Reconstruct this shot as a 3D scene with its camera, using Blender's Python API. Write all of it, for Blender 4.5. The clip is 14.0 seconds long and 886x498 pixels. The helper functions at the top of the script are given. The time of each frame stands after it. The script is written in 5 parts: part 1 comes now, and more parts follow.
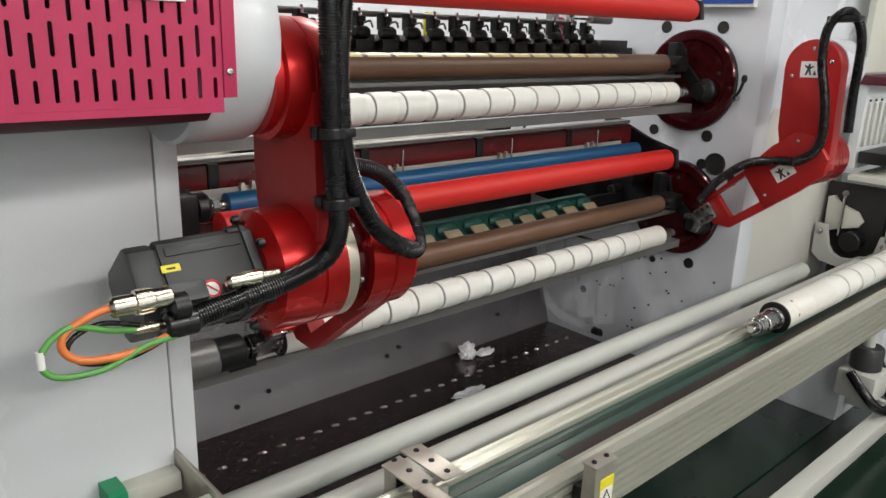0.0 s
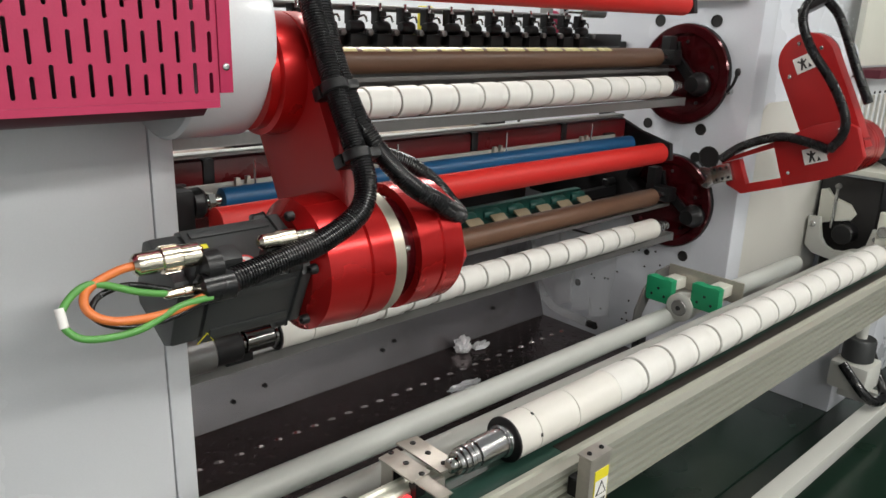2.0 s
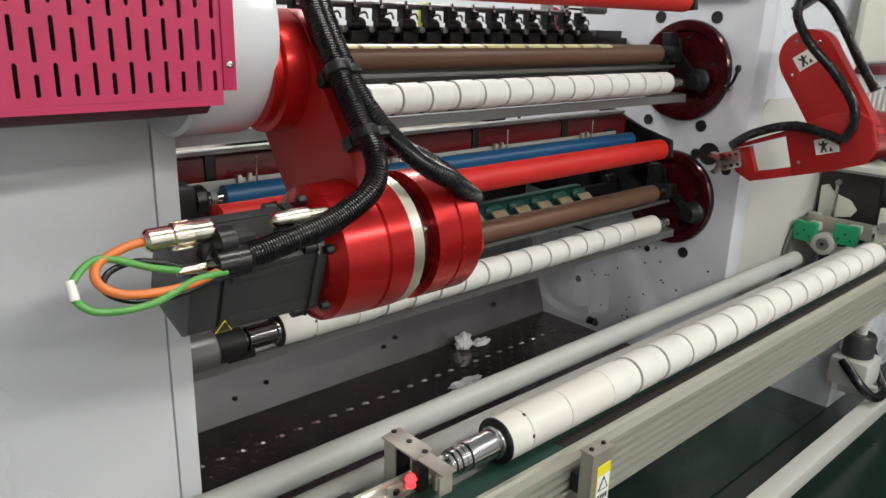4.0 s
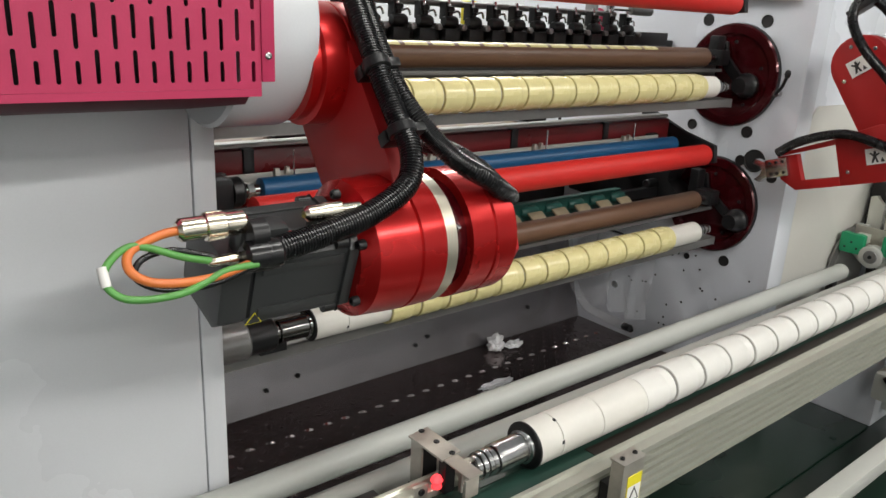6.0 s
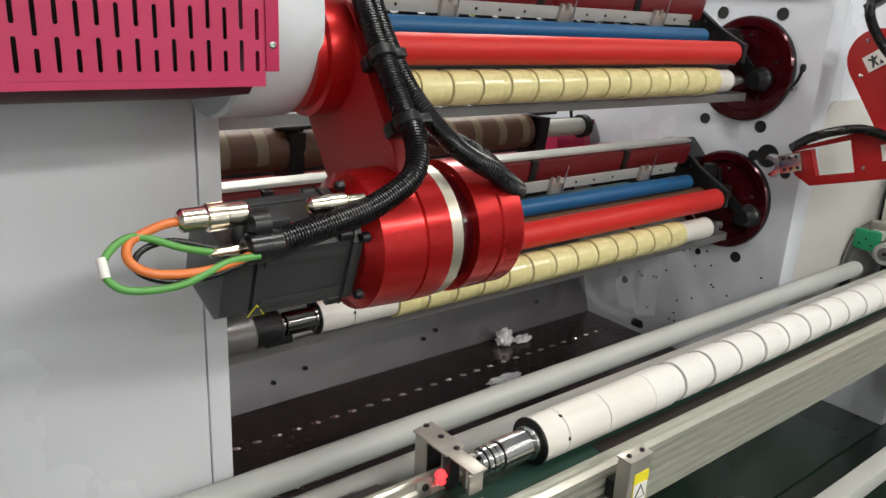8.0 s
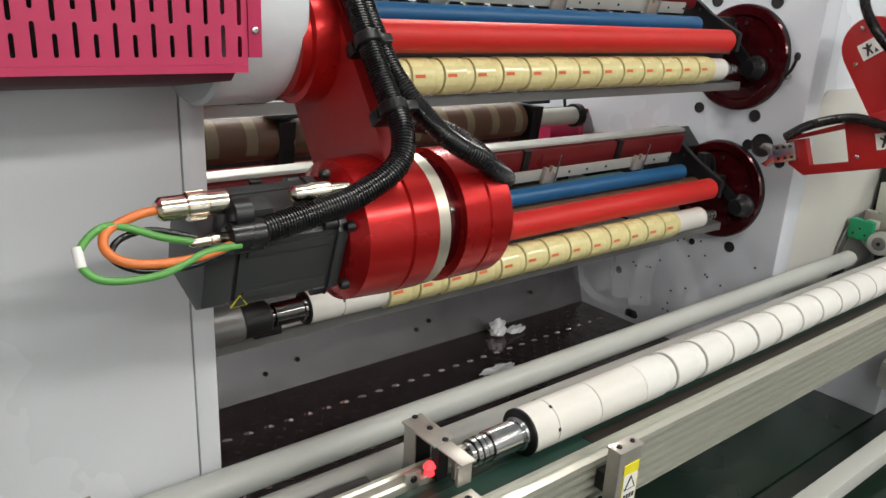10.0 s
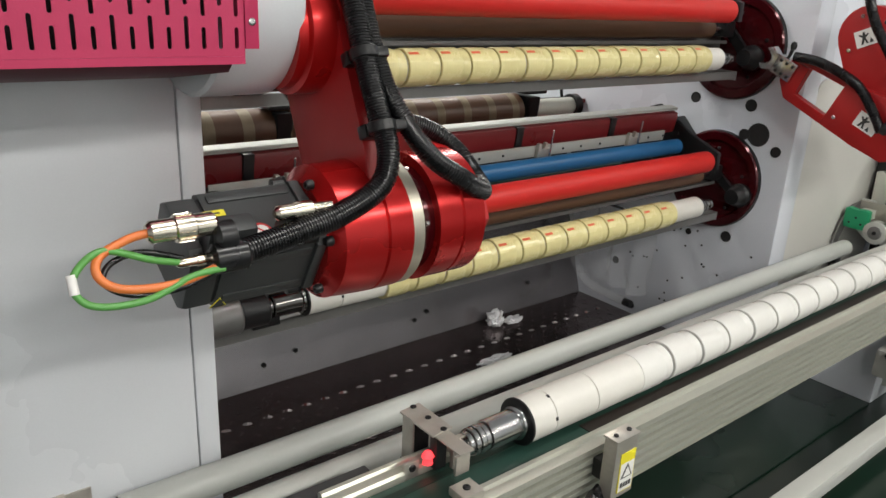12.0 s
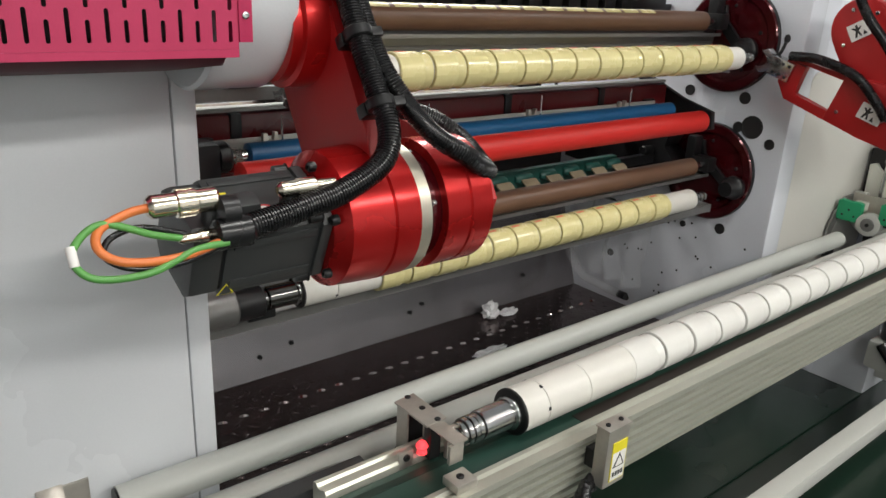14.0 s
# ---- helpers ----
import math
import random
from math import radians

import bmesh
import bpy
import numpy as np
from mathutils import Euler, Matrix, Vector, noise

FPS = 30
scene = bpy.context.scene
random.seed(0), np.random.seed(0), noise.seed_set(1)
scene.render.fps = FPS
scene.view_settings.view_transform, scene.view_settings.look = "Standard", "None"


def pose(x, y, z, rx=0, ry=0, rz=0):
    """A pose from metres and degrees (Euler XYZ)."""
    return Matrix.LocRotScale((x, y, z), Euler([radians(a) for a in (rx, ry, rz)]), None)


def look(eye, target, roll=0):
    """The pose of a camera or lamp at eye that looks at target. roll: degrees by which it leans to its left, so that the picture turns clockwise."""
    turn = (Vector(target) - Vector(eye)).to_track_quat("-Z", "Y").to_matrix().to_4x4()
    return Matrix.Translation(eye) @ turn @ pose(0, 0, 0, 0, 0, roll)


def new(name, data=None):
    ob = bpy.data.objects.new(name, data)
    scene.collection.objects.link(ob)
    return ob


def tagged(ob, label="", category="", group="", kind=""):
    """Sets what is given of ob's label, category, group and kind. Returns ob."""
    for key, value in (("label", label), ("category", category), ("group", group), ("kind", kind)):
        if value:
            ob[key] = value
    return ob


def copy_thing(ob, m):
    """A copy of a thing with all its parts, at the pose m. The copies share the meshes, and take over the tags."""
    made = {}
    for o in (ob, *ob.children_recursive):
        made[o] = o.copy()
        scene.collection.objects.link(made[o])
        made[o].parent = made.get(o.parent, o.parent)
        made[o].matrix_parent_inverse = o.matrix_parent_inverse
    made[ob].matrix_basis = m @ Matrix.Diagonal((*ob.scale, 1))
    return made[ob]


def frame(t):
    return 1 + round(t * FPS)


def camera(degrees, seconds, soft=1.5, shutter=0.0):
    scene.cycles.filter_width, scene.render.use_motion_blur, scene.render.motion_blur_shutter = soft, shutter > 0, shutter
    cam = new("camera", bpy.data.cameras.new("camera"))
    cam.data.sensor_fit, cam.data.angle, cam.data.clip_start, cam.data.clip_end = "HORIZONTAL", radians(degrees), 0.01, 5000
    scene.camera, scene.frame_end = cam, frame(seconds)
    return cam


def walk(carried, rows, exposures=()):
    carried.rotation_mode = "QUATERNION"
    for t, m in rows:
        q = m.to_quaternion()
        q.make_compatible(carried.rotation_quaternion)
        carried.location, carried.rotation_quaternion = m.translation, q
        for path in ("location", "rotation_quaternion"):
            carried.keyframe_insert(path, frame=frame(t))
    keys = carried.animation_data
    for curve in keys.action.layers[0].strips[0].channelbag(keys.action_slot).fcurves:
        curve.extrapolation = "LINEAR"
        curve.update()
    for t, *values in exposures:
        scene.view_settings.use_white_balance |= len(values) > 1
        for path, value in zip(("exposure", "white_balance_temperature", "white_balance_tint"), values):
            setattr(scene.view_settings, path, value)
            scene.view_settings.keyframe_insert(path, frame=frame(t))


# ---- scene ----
cam = camera(61.4, 14.0)
PATH = [
    (0, (-0.29, -0.283, 1.457), (0.999, 1.138, 0.893), 1.9),
    (0.5, (-0.297, -0.286, 1.461), (0.994, 1.131, 0.892), 1.8),
    (1, (-0.297, -0.289, 1.46), (0.996, 1.127, 0.888), 1.8),
    (1.5, (-0.298, -0.288, 1.462), (0.996, 1.123, 0.885), 1.8),
    (2, (-0.296, -0.287, 1.459), (1.001, 1.121, 0.88), 1.8),
    (2.5, (-0.294, -0.286, 1.46), (1.003, 1.12, 0.877), 1.8),
    (3, (-0.298, -0.293, 1.464), (1.001, 1.11, 0.877), 1.7),
    (5.5, (-0.304, -0.272, 1.453), (0.969, 1.154, 0.864), 2.3),
    (6, (-0.289, -0.276, 1.453), (0.935, 1.192, 0.862), 2.8),
    (6.5, (-0.284, -0.271, 1.452), (0.925, 1.208, 0.858), 3.0),
    (7, (-0.284, -0.272, 1.451), (0.917, 1.211, 0.852), 3.0),
    (7.5, (-0.278, -0.272, 1.449), (0.921, 1.211, 0.846), 3.0),
    (8, (-0.273, -0.271, 1.448), (0.925, 1.211, 0.84), 3.0),
    (10.5, (-0.251, -0.268, 1.441), (0.953, 1.197, 0.804), 3.0),
    (11, (-0.26, -0.273, 1.445), (0.943, 1.189, 0.802), 2.9),
    (11.5, (-0.259, -0.275, 1.444), (0.945, 1.186, 0.797), 2.9),
    (12, (-0.256, -0.271, 1.443), (0.948, 1.186, 0.789), 2.9),
    (12.5, (-0.253, -0.272, 1.441), (0.952, 1.182, 0.783), 2.9),
    (13, (-0.259, -0.283, 1.444), (0.947, 1.169, 0.781), 2.9),
    (13.5, (-0.263, -0.284, 1.445), (0.944, 1.165, 0.778), 2.9),
    (14, (-0.259, -0.283, 1.445), (0.949, 1.163, 0.774), 2.9),
]
walk(cam, [(t, look(eye, target, roll)) for t, eye, target, roll in PATH])

# ---------------------------------------------------------------- light
world = bpy.data.worlds.new("hall_air")
scene.world = world
world.use_nodes = True
world.node_tree.nodes["Background"].inputs[0].default_value = (1.0, 0.97, 0.92, 1)
world.node_tree.nodes["Background"].inputs[1].default_value = 0.02


def ceiling_lamp(x, y, z, sx, sy, watts):
    data = bpy.data.lights.new("ceiling_lamp_light", "AREA")
    data.shape, data.size, data.size_y, data.energy = "RECTANGLE", sx, sy, watts
    data.color = (1.0, 0.965, 0.895)
    ob = new("ceiling_lamp_light", data)
    ob.matrix_basis = pose(x, y, z)


LAMPS = [(-3.4, -3.4, 84), (-0.2, -4.4, 94), (1.2, -3.2, 84), (3.0, -3.2, 68), (4.6, -1.6, 70), (0.9, 0.0, 24), (0.9, 3.4, 86), (3.6, 3.4, 75)]
for lx, ly, lw in LAMPS:
    ceiling_lamp(lx, ly, 3.50, 1.5, 0.36, lw)

# ---------------------------------------------------------------- materials


def mat(name, color, rough=0.5, metal=0.0, vary=0.08, scale=6.0, bump=0.0, bscale=120.0, coat=0.0, stretch=(1, 1, 1), rvary=0.1, rand=0.0, wave=0.0, wscale=3.0):
    """Procedural surface: base colour with two scales of variation, uneven gloss and fine relief."""
    m = bpy.data.materials.new(name)
    m.use_nodes = True
    nt = m.node_tree
    n, l = nt.nodes, nt.links
    b = n["Principled BSDF"]
    co = n.new("ShaderNodeTexCoord")
    mp = n.new("ShaderNodeMapping")
    mp.inputs["Scale"].default_value = stretch
    l.new(co.outputs["Object"], mp.inputs["Vector"])
    big, fine = n.new("ShaderNodeTexNoise"), n.new("ShaderNodeTexNoise")
    big.inputs["Scale"].default_value, big.inputs["Detail"].default_value = scale, 5
    fine.inputs["Scale"].default_value, fine.inputs["Detail"].default_value = bscale, 3
    l.new(mp.outputs[0], big.inputs["Vector"])
    l.new(mp.outputs[0], fine.inputs["Vector"])
    mix = n.new("ShaderNodeMix")
    mix.data_type = "RGBA"
    lo = [max(0, c * (1 - 1.6 * vary)) for c in color]
    hi = [min(1, c * (1 + vary)) for c in color]
    mix.inputs["A"].default_value, mix.inputs["B"].default_value = (*lo, 1), (*hi, 1)
    add = n.new("ShaderNodeMath")
    add.operation = "MULTIPLY_ADD"
    add.inputs[1].default_value, add.inputs[2].default_value = 0.35, 0.0
    l.new(fine.outputs["Fac"], add.inputs[0])
    add2 = n.new("ShaderNodeMath")
    add2.operation = "MULTIPLY_ADD"
    add2.inputs[1].default_value = 0.75
    l.new(big.outputs["Fac"], add2.inputs[0])
    l.new(add.outputs[0], add2.inputs[2])
    fac = add2.outputs[0]
    if rand:
        inf = n.new("ShaderNodeObjectInfo")
        add3 = n.new("ShaderNodeMath")
        add3.operation = "MULTIPLY_ADD"
        add3.inputs[1].default_value = rand
        l.new(inf.outputs["Random"], add3.inputs[0])
        l.new(fac, add3.inputs[2])
        fac = add3.outputs[0]
    l.new(fac, mix.inputs["Factor"])
    l.new(mix.outputs["Result"], b.inputs["Base Color"])
    rr = n.new("ShaderNodeMapRange")
    rr.inputs["To Min"].default_value, rr.inputs["To Max"].default_value = max(0.02, rough - rvary), min(1, rough + rvary)
    l.new(big.outputs["Fac"], rr.inputs["Value"])
    l.new(rr.outputs[0], b.inputs["Roughness"])
    b.inputs["Metallic"].default_value = metal
    b.inputs["Coat Weight"].default_value = coat
    b.inputs["Coat Roughness"].default_value = 0.12
    if bump:
        bp = n.new("ShaderNodeBump")
        bp.inputs["Strength"].default_value, bp.inputs["Distance"].default_value = bump, 0.001
        l.new(fine.outputs["Fac"], bp.inputs["Height"])
        l.new(bp.outputs[0], b.inputs["Normal"])
        if wave:
            slow, wb = n.new("ShaderNodeTexNoise"), n.new("ShaderNodeBump")
            slow.inputs["Scale"].default_value, slow.inputs["Detail"].default_value = wscale, 1
            l.new(co.outputs["Object"], slow.inputs["Vector"])
            wb.inputs["Strength"].default_value, wb.inputs["Distance"].default_value = 1.0, wave
            l.new(slow.outputs["Fac"], wb.inputs["Height"])
            l.new(wb.outputs[0], bp.inputs["Normal"])
    return m


def glow(name, color, power):
    m = bpy.data.materials.new(name)
    m.use_nodes = True
    b = m.node_tree.nodes["Principled BSDF"]
    b.inputs["Base Color"].default_value = (*color, 1)
    b.inputs["Emission Color"].default_value = (*color, 1)
    b.inputs["Emission Strength"].default_value = power
    return m


def clear(name, tint=(1, 1, 1), rough=0.12, cover=0.22):
    m = bpy.data.materials.new(name)
    m.use_nodes = True
    n, l = m.node_tree.nodes, m.node_tree.links
    b = n["Principled BSDF"]
    b.inputs["Base Color"].default_value = (*tint, 1)
    b.inputs["Roughness"].default_value = rough
    b.inputs["Alpha"].default_value = cover
    return m


M_WHITE = mat("white_powder_coat", (0.655, 0.675, 0.70), 0.24, vary=0.07, scale=1.6, bump=0.12, bscale=260, coat=0.2, wave=0.035, wscale=1.5)
M_PLATE = mat("pale_grey_paint", (0.67, 0.695, 0.745), 0.25, vary=0.10, scale=2.6, bump=0.12, bscale=220, coat=0.2, rvary=0.14, wave=0.014, wscale=3.5)
M_CREAM = mat("cream_paint", (0.62, 0.62, 0.55), 0.4, vary=0.06, scale=3, bump=0.1)
M_BEIGE = mat("beige_panel_paint", (0.55, 0.54, 0.50), 0.45, vary=0.06, scale=2)
M_PINK = mat("magenta_powder_coat", (0.50, 0.027, 0.10), 0.45, vary=0.08, scale=5, bump=0.2, bscale=300)
# darker magenta; carries the shade under the cover, also colours the feeder rail
M_PINKD = mat("dark_and_shaded_magenta", (0.09, 0.006, 0.018), 0.55, vary=0.15, scale=5)
M_RED = mat("red_satin_anodised", (0.47, 0.012, 0.012), 0.27, metal=0.62, vary=0.10, scale=4, bump=0.05, bscale=350, coat=0.15)
M_REDP = mat("red_satin_enamel", (0.37, 0.009, 0.010), 0.42, metal=0.05, vary=0.10, scale=4, bump=0.06, bscale=350)
M_DISC = mat("dark_red_gloss_disc", (0.07, 0.003, 0.006), 0.16, metal=0.45, vary=0.25, scale=5, coat=0.4)
M_REDROLL = mat("red_rubber_roller", (0.54, 0.014, 0.010), 0.5, vary=0.08, scale=9, bump=0.15, bscale=200)
M_BLUE = mat("blue_rubber_roller", (0.008, 0.085, 0.21), 0.42, vary=0.12, scale=9, bump=0.15, bscale=200)
M_BROWN = mat("brown_rubber_roller", (0.125, 0.064, 0.037), 0.42, vary=0.15, scale=12, bump=0.1, bscale=160)
M_MAROON = mat("maroon_painted_beam", (0.13, 0.010, 0.012), 0.30, vary=0.25, scale=7)
M_BLACK = mat("black_oxide_steel", (0.012, 0.012, 0.013), 0.36, metal=0.2, vary=0.3, scale=14, bump=0.1)
M_HOSE = mat("black_ribbed_plastic", (0.006, 0.006, 0.007), 0.27, vary=0.2, scale=20)
M_DCHROME = mat("dark_burnished_steel", (0.16, 0.155, 0.15), 0.14, metal=1.0, vary=0.2, scale=14, rvary=0.06)
# brown belt strip, darkened by the core shaft's shade put into it
M_BELTEDGE = mat("brown_belt_strip_shaded", (0.022, 0.016, 0.013), 0.35, vary=0.2, scale=8)
M_GROOVE = mat("dark_green_belt_groove", (0.010, 0.026, 0.019), 0.4, vary=0.2, scale=8)
M_MOTOR = mat("dark_grey_cast_motor", (0.034, 0.036, 0.037), 0.42, vary=0.15, scale=9, bump=0.18, bscale=420)
M_STEEL = mat("turned_steel", (0.55, 0.55, 0.55), 0.22, metal=1.0, vary=0.1, scale=10, rvary=0.08)
M_RING = mat("satin_nickel_ring", (0.60, 0.56, 0.46), 0.36, metal=0.85, vary=0.08, scale=12)
M_CHROME = mat("polished_chrome", (0.60, 0.59, 0.57), 0.14, metal=1.0, vary=0.06, scale=12, rvary=0.05)
M_NICKEL = mat("nickel_plated_connector", (0.72, 0.66, 0.55), 0.2, metal=1.0, vary=0.1, scale=30, bscale=300, bump=0.2)
M_RAIL = mat("pale_grey_rail", (0.42, 0.42, 0.39), 0.4, metal=0.3, vary=0.1, scale=8)
M_BRACKET = mat("worn_stainless_bracket", (0.50, 0.47, 0.42), 0.36, metal=0.65, vary=0.18, scale=18, bump=0.15)
M_GREYBAR = mat("grey_steel_bar", (0.23, 0.225, 0.22), 0.36, metal=0.6, vary=0.15, scale=8)
M_ALU = mat("anodised_aluminium_profile", (0.49, 0.49, 0.42), 0.30, metal=0.45, vary=0.08, scale=5, stretch=(0.15, 1, 1), bump=0.05)
M_PIPE = mat("grey_painted_pipe", (0.49, 0.505, 0.475), 0.38, vary=0.07, scale=5, bump=0.08)
M_PIPE2 = mat("pale_plastic_pipe", (0.50, 0.505, 0.47), 0.35, vary=0.05, scale=5)
M_BELT = mat("green_conveyor_belt", (0.019, 0.054, 0.041), 0.36, vary=0.12, scale=6, bump=0.2, bscale=260)
M_CORE = mat("white_paper_core", (0.67, 0.66, 0.625), 0.45, vary=0.06, scale=14, bump=0.1, bscale=160, rand=0.3)
M_CORECAP = mat("white_core_sleeve", (0.655, 0.635, 0.585), 0.4, vary=0.06, scale=12, rand=0.2)
M_SEAM = mat("dark_core_joint", (0.035, 0.033, 0.03), 0.6, vary=0.1)
M_TAPE = mat("yellow_wound_tape", (0.66, 0.59, 0.29), 0.26, vary=0.10, scale=18, coat=0.4, rand=0.15)
M_MARK = mat("red_print_on_tape", (0.62, 0.12, 0.05), 0.35, vary=0.1, scale=30)
M_LABEL = mat("white_paper_label", (0.80, 0.79, 0.76), 0.5, vary=0.04, scale=20)
M_INK = mat("black_print", (0.03, 0.03, 0.03), 0.5, vary=0.1, scale=20)
M_REDINK = mat("red_print", (0.6, 0.03, 0.03), 0.5, vary=0.1, scale=20)
M_YELLOW = mat("yellow_warning_sticker", (0.78, 0.68, 0.03), 0.45, vary=0.06, scale=20)
M_GREEN = mat("green_plastic_block", (0.012, 0.30, 0.13), 0.45, vary=0.08, scale=14, bump=0.15)
M_GCABLE = mat("green_cable_sheath", (0.10, 0.33, 0.07), 0.42, vary=0.1, scale=20)
M_OCABLE = mat("orange_cable_sheath", (0.72, 0.19, 0.045), 0.42, vary=0.1, scale=20)
M_FLOOR = mat("green_epoxy_floor", (0.004, 0.016, 0.009), 0.28, vary=0.22, scale=1.5, bump=0.1, bscale=40, coat=0.2)
M_SHEET = mat("dark_stainless_sheet", (0.27, 0.255, 0.265), 0.25, metal=0.75, vary=0.3, scale=2.2, bump=0.05, stretch=(0.3, 1, 1), rvary=0.12, wave=0.006, wscale=4)
M_TREAD = mat("chequer_plate", (0.185, 0.15, 0.15), 0.20, metal=0.9, vary=0.3, scale=6, bump=0.05, rvary=0.10, wave=0.006, wscale=9)
# brighter copy of the tread metal; glints are put into its colour
M_TREADGLINT = mat("tread_bar_glint", (0.42, 0.38, 0.37), 0.10, metal=1.0, vary=0.25, scale=9, rvary=0.05)
# near-black; shade in holes, slots and machine interior is put in here
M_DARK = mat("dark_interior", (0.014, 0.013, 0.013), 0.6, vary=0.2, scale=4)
M_HALL = mat("hall_wall_paint", (0.62, 0.64, 0.66), 0.7, vary=0.06, scale=0.8)
M_DIFF = glow("lamp_diffuser", (0.95, 0.98, 1.0), 6.0)
M_LASER = glow("red_sensor_light", (1.0, 0.05, 0.06), 1.3)
M_DGREEN = mat("dark_green_rubber", (0.01, 0.075, 0.06), 0.45, vary=0.2, scale=20)
M_RUBBER = mat("black_rubber", (0.02, 0.02, 0.02), 0.6, vary=0.2, scale=20)
M_PAD = mat("kraft_and_reflection", (0.24, 0.19, 0.12), 0.6, vary=0.2, scale=20)
M_BLUESIGN = mat("blue_sign_face", (0.03, 0.08, 0.35), 0.4, vary=0.05)
# white of the film ball, and of glare put on the plate
M_FILMGLARE = mat("glossy_film_and_glare", (0.88, 0.88, 0.90), 0.10, metal=0.3, vary=0.05, scale=20, coat=0.6)
M_SHEETPL = clear("clear_plastic_sheet", (0.85, 0.87, 0.9), 0.05, 0.13)

# ---------------------------------------------------------------- mesh helpers


def part(name, bm, material, parent=None, label="", smooth=True):
    me = bpy.data.meshes.new(name)
    bmesh.ops.recalc_face_normals(bm, faces=bm.faces)
    bm.to_mesh(me)
    bm.free()
    me.materials.append(material)
    if smooth:
        me.polygons.foreach_set("use_smooth", [True] * len(me.polygons))
        me.set_sharp_from_angle(angle=radians(35))
    ob = new(name, me)
    if parent is not None:
        ob.parent = parent
    if label:
        tagged(ob, label)
    return ob


def thing(name, label, category, m=None, group="", kind=""):
    ob = new(name)
    ob.empty_display_size = 0.05
    if m is not None:
        ob.matrix_basis = m
    return tagged(ob, label, category, group, kind)


def box(x0, x1, y0, y1, z0, z1, bevel=0.0, bm=None, seg=2):
    t = bmesh.new()
    r = bmesh.ops.create_cube(t, size=1)
    for v in r["verts"]:
        v.co = ((x0 + x1) / 2 + v.co.x * (x1 - x0), (y0 + y1) / 2 + v.co.y * (y1 - y0), (z0 + z1) / 2 + v.co.z * (z1 - z0))
    if bevel:
        bmesh.ops.bevel(t, geom=t.edges[:], offset=bevel, segments=seg, profile=0.6, affect="EDGES")
    return join(bm, t)


def join(bm, t):
    if bm is None:
        return t
    me = bpy.data.meshes.new("tmp")
    t.to_mesh(me)
    t.free()
    bm.from_mesh(me)
    bpy.data.meshes.remove(me)
    return bm


def lathe(profile, axis="x", at=(0, 0, 0), seg=32, bm=None, a0=0.0, a1=360.0, caps=True):
    """Turn (along, radius) pairs round an axis through at."""
    bm = bm or bmesh.new()
    full = abs(a1 - a0) >= 359.9
    n = seg if full else seg + 1
    rings = []
    for s, r in profile:
        ring = []
        for i in range(n):
            a = radians(a0 + (a1 - a0) * i / seg)
            c, d = r * math.cos(a), r * math.sin(a)
            p = {"x": (s, c, d), "y": (c, s, d), "z": (c, d, s)}[axis]
            ring.append(bm.verts.new((at[0] + p[0], at[1] + p[1], at[2] + p[2])))
        rings.append(ring)
    for a, b in zip(rings, rings[1:]):
        for i in range(n if full else n - 1):
            j = (i + 1) % n
            bm.faces.new((a[i], a[j], b[j], b[i]))
    if full and caps:
        for ring, r in ((rings[0], profile[0][1]), (rings[-1], profile[-1][1])):
            if r > 1e-6:
                bm.faces.new(ring)
    return bm


def cyl(x0, x1, r, axis="x", at=(0, 0, 0), bev=0.0, seg=32, bm=None):
    if bev:
        return lathe([(x0, r - bev), (x0 + bev, r), (x1 - bev, r), (x1, r - bev)], axis, at, seg, bm)
    return lathe([(x0, r), (x1, r)], axis, at, seg, bm)


def prism(outline, x0, x1, bevel=0.0, axis="x", bm=None):
    """Extrude an outline of (y, z) pairs along x, or (x, z) along y, or (x, y) along z."""
    t = bmesh.new()

    def pt(s, u, v):
        return {"x": (s, u, v), "y": (u, s, v), "z": (u, v, s)}[axis]
    lo = [t.verts.new(pt(x0, u, v)) for u, v in outline]
    hi = [t.verts.new(pt(x1, u, v)) for u, v in outline]
    caps = [t.faces.new(lo), t.faces.new(hi)]
    for i in range(len(outline)):
        j = (i + 1) % len(outline)
        t.faces.new((lo[i], lo[j], hi[j], hi[i]))
    if bevel:
        bmesh.ops.bevel(t, geom=[e for f in caps for e in f.edges], offset=bevel, segments=2, profile=0.6, affect="EDGES")
    return join(bm, t)


def smooth_path(points, steps=8):
    out = []
    P = [Vector(p) for p in points]
    for i in range(len(P) - 1):
        a, b, c, d = P[max(0, i - 1)], P[i], P[i + 1], P[min(len(P) - 1, i + 2)]
        for k in range(steps):
            s = k / steps
            out.append(0.5 * (2 * b + (c - a) * s + (2 * a - 5 * b + 4 * c - d) * s * s + (3 * b - a - 3 * c + d) * s ** 3))
    out.append(P[-1])
    return out


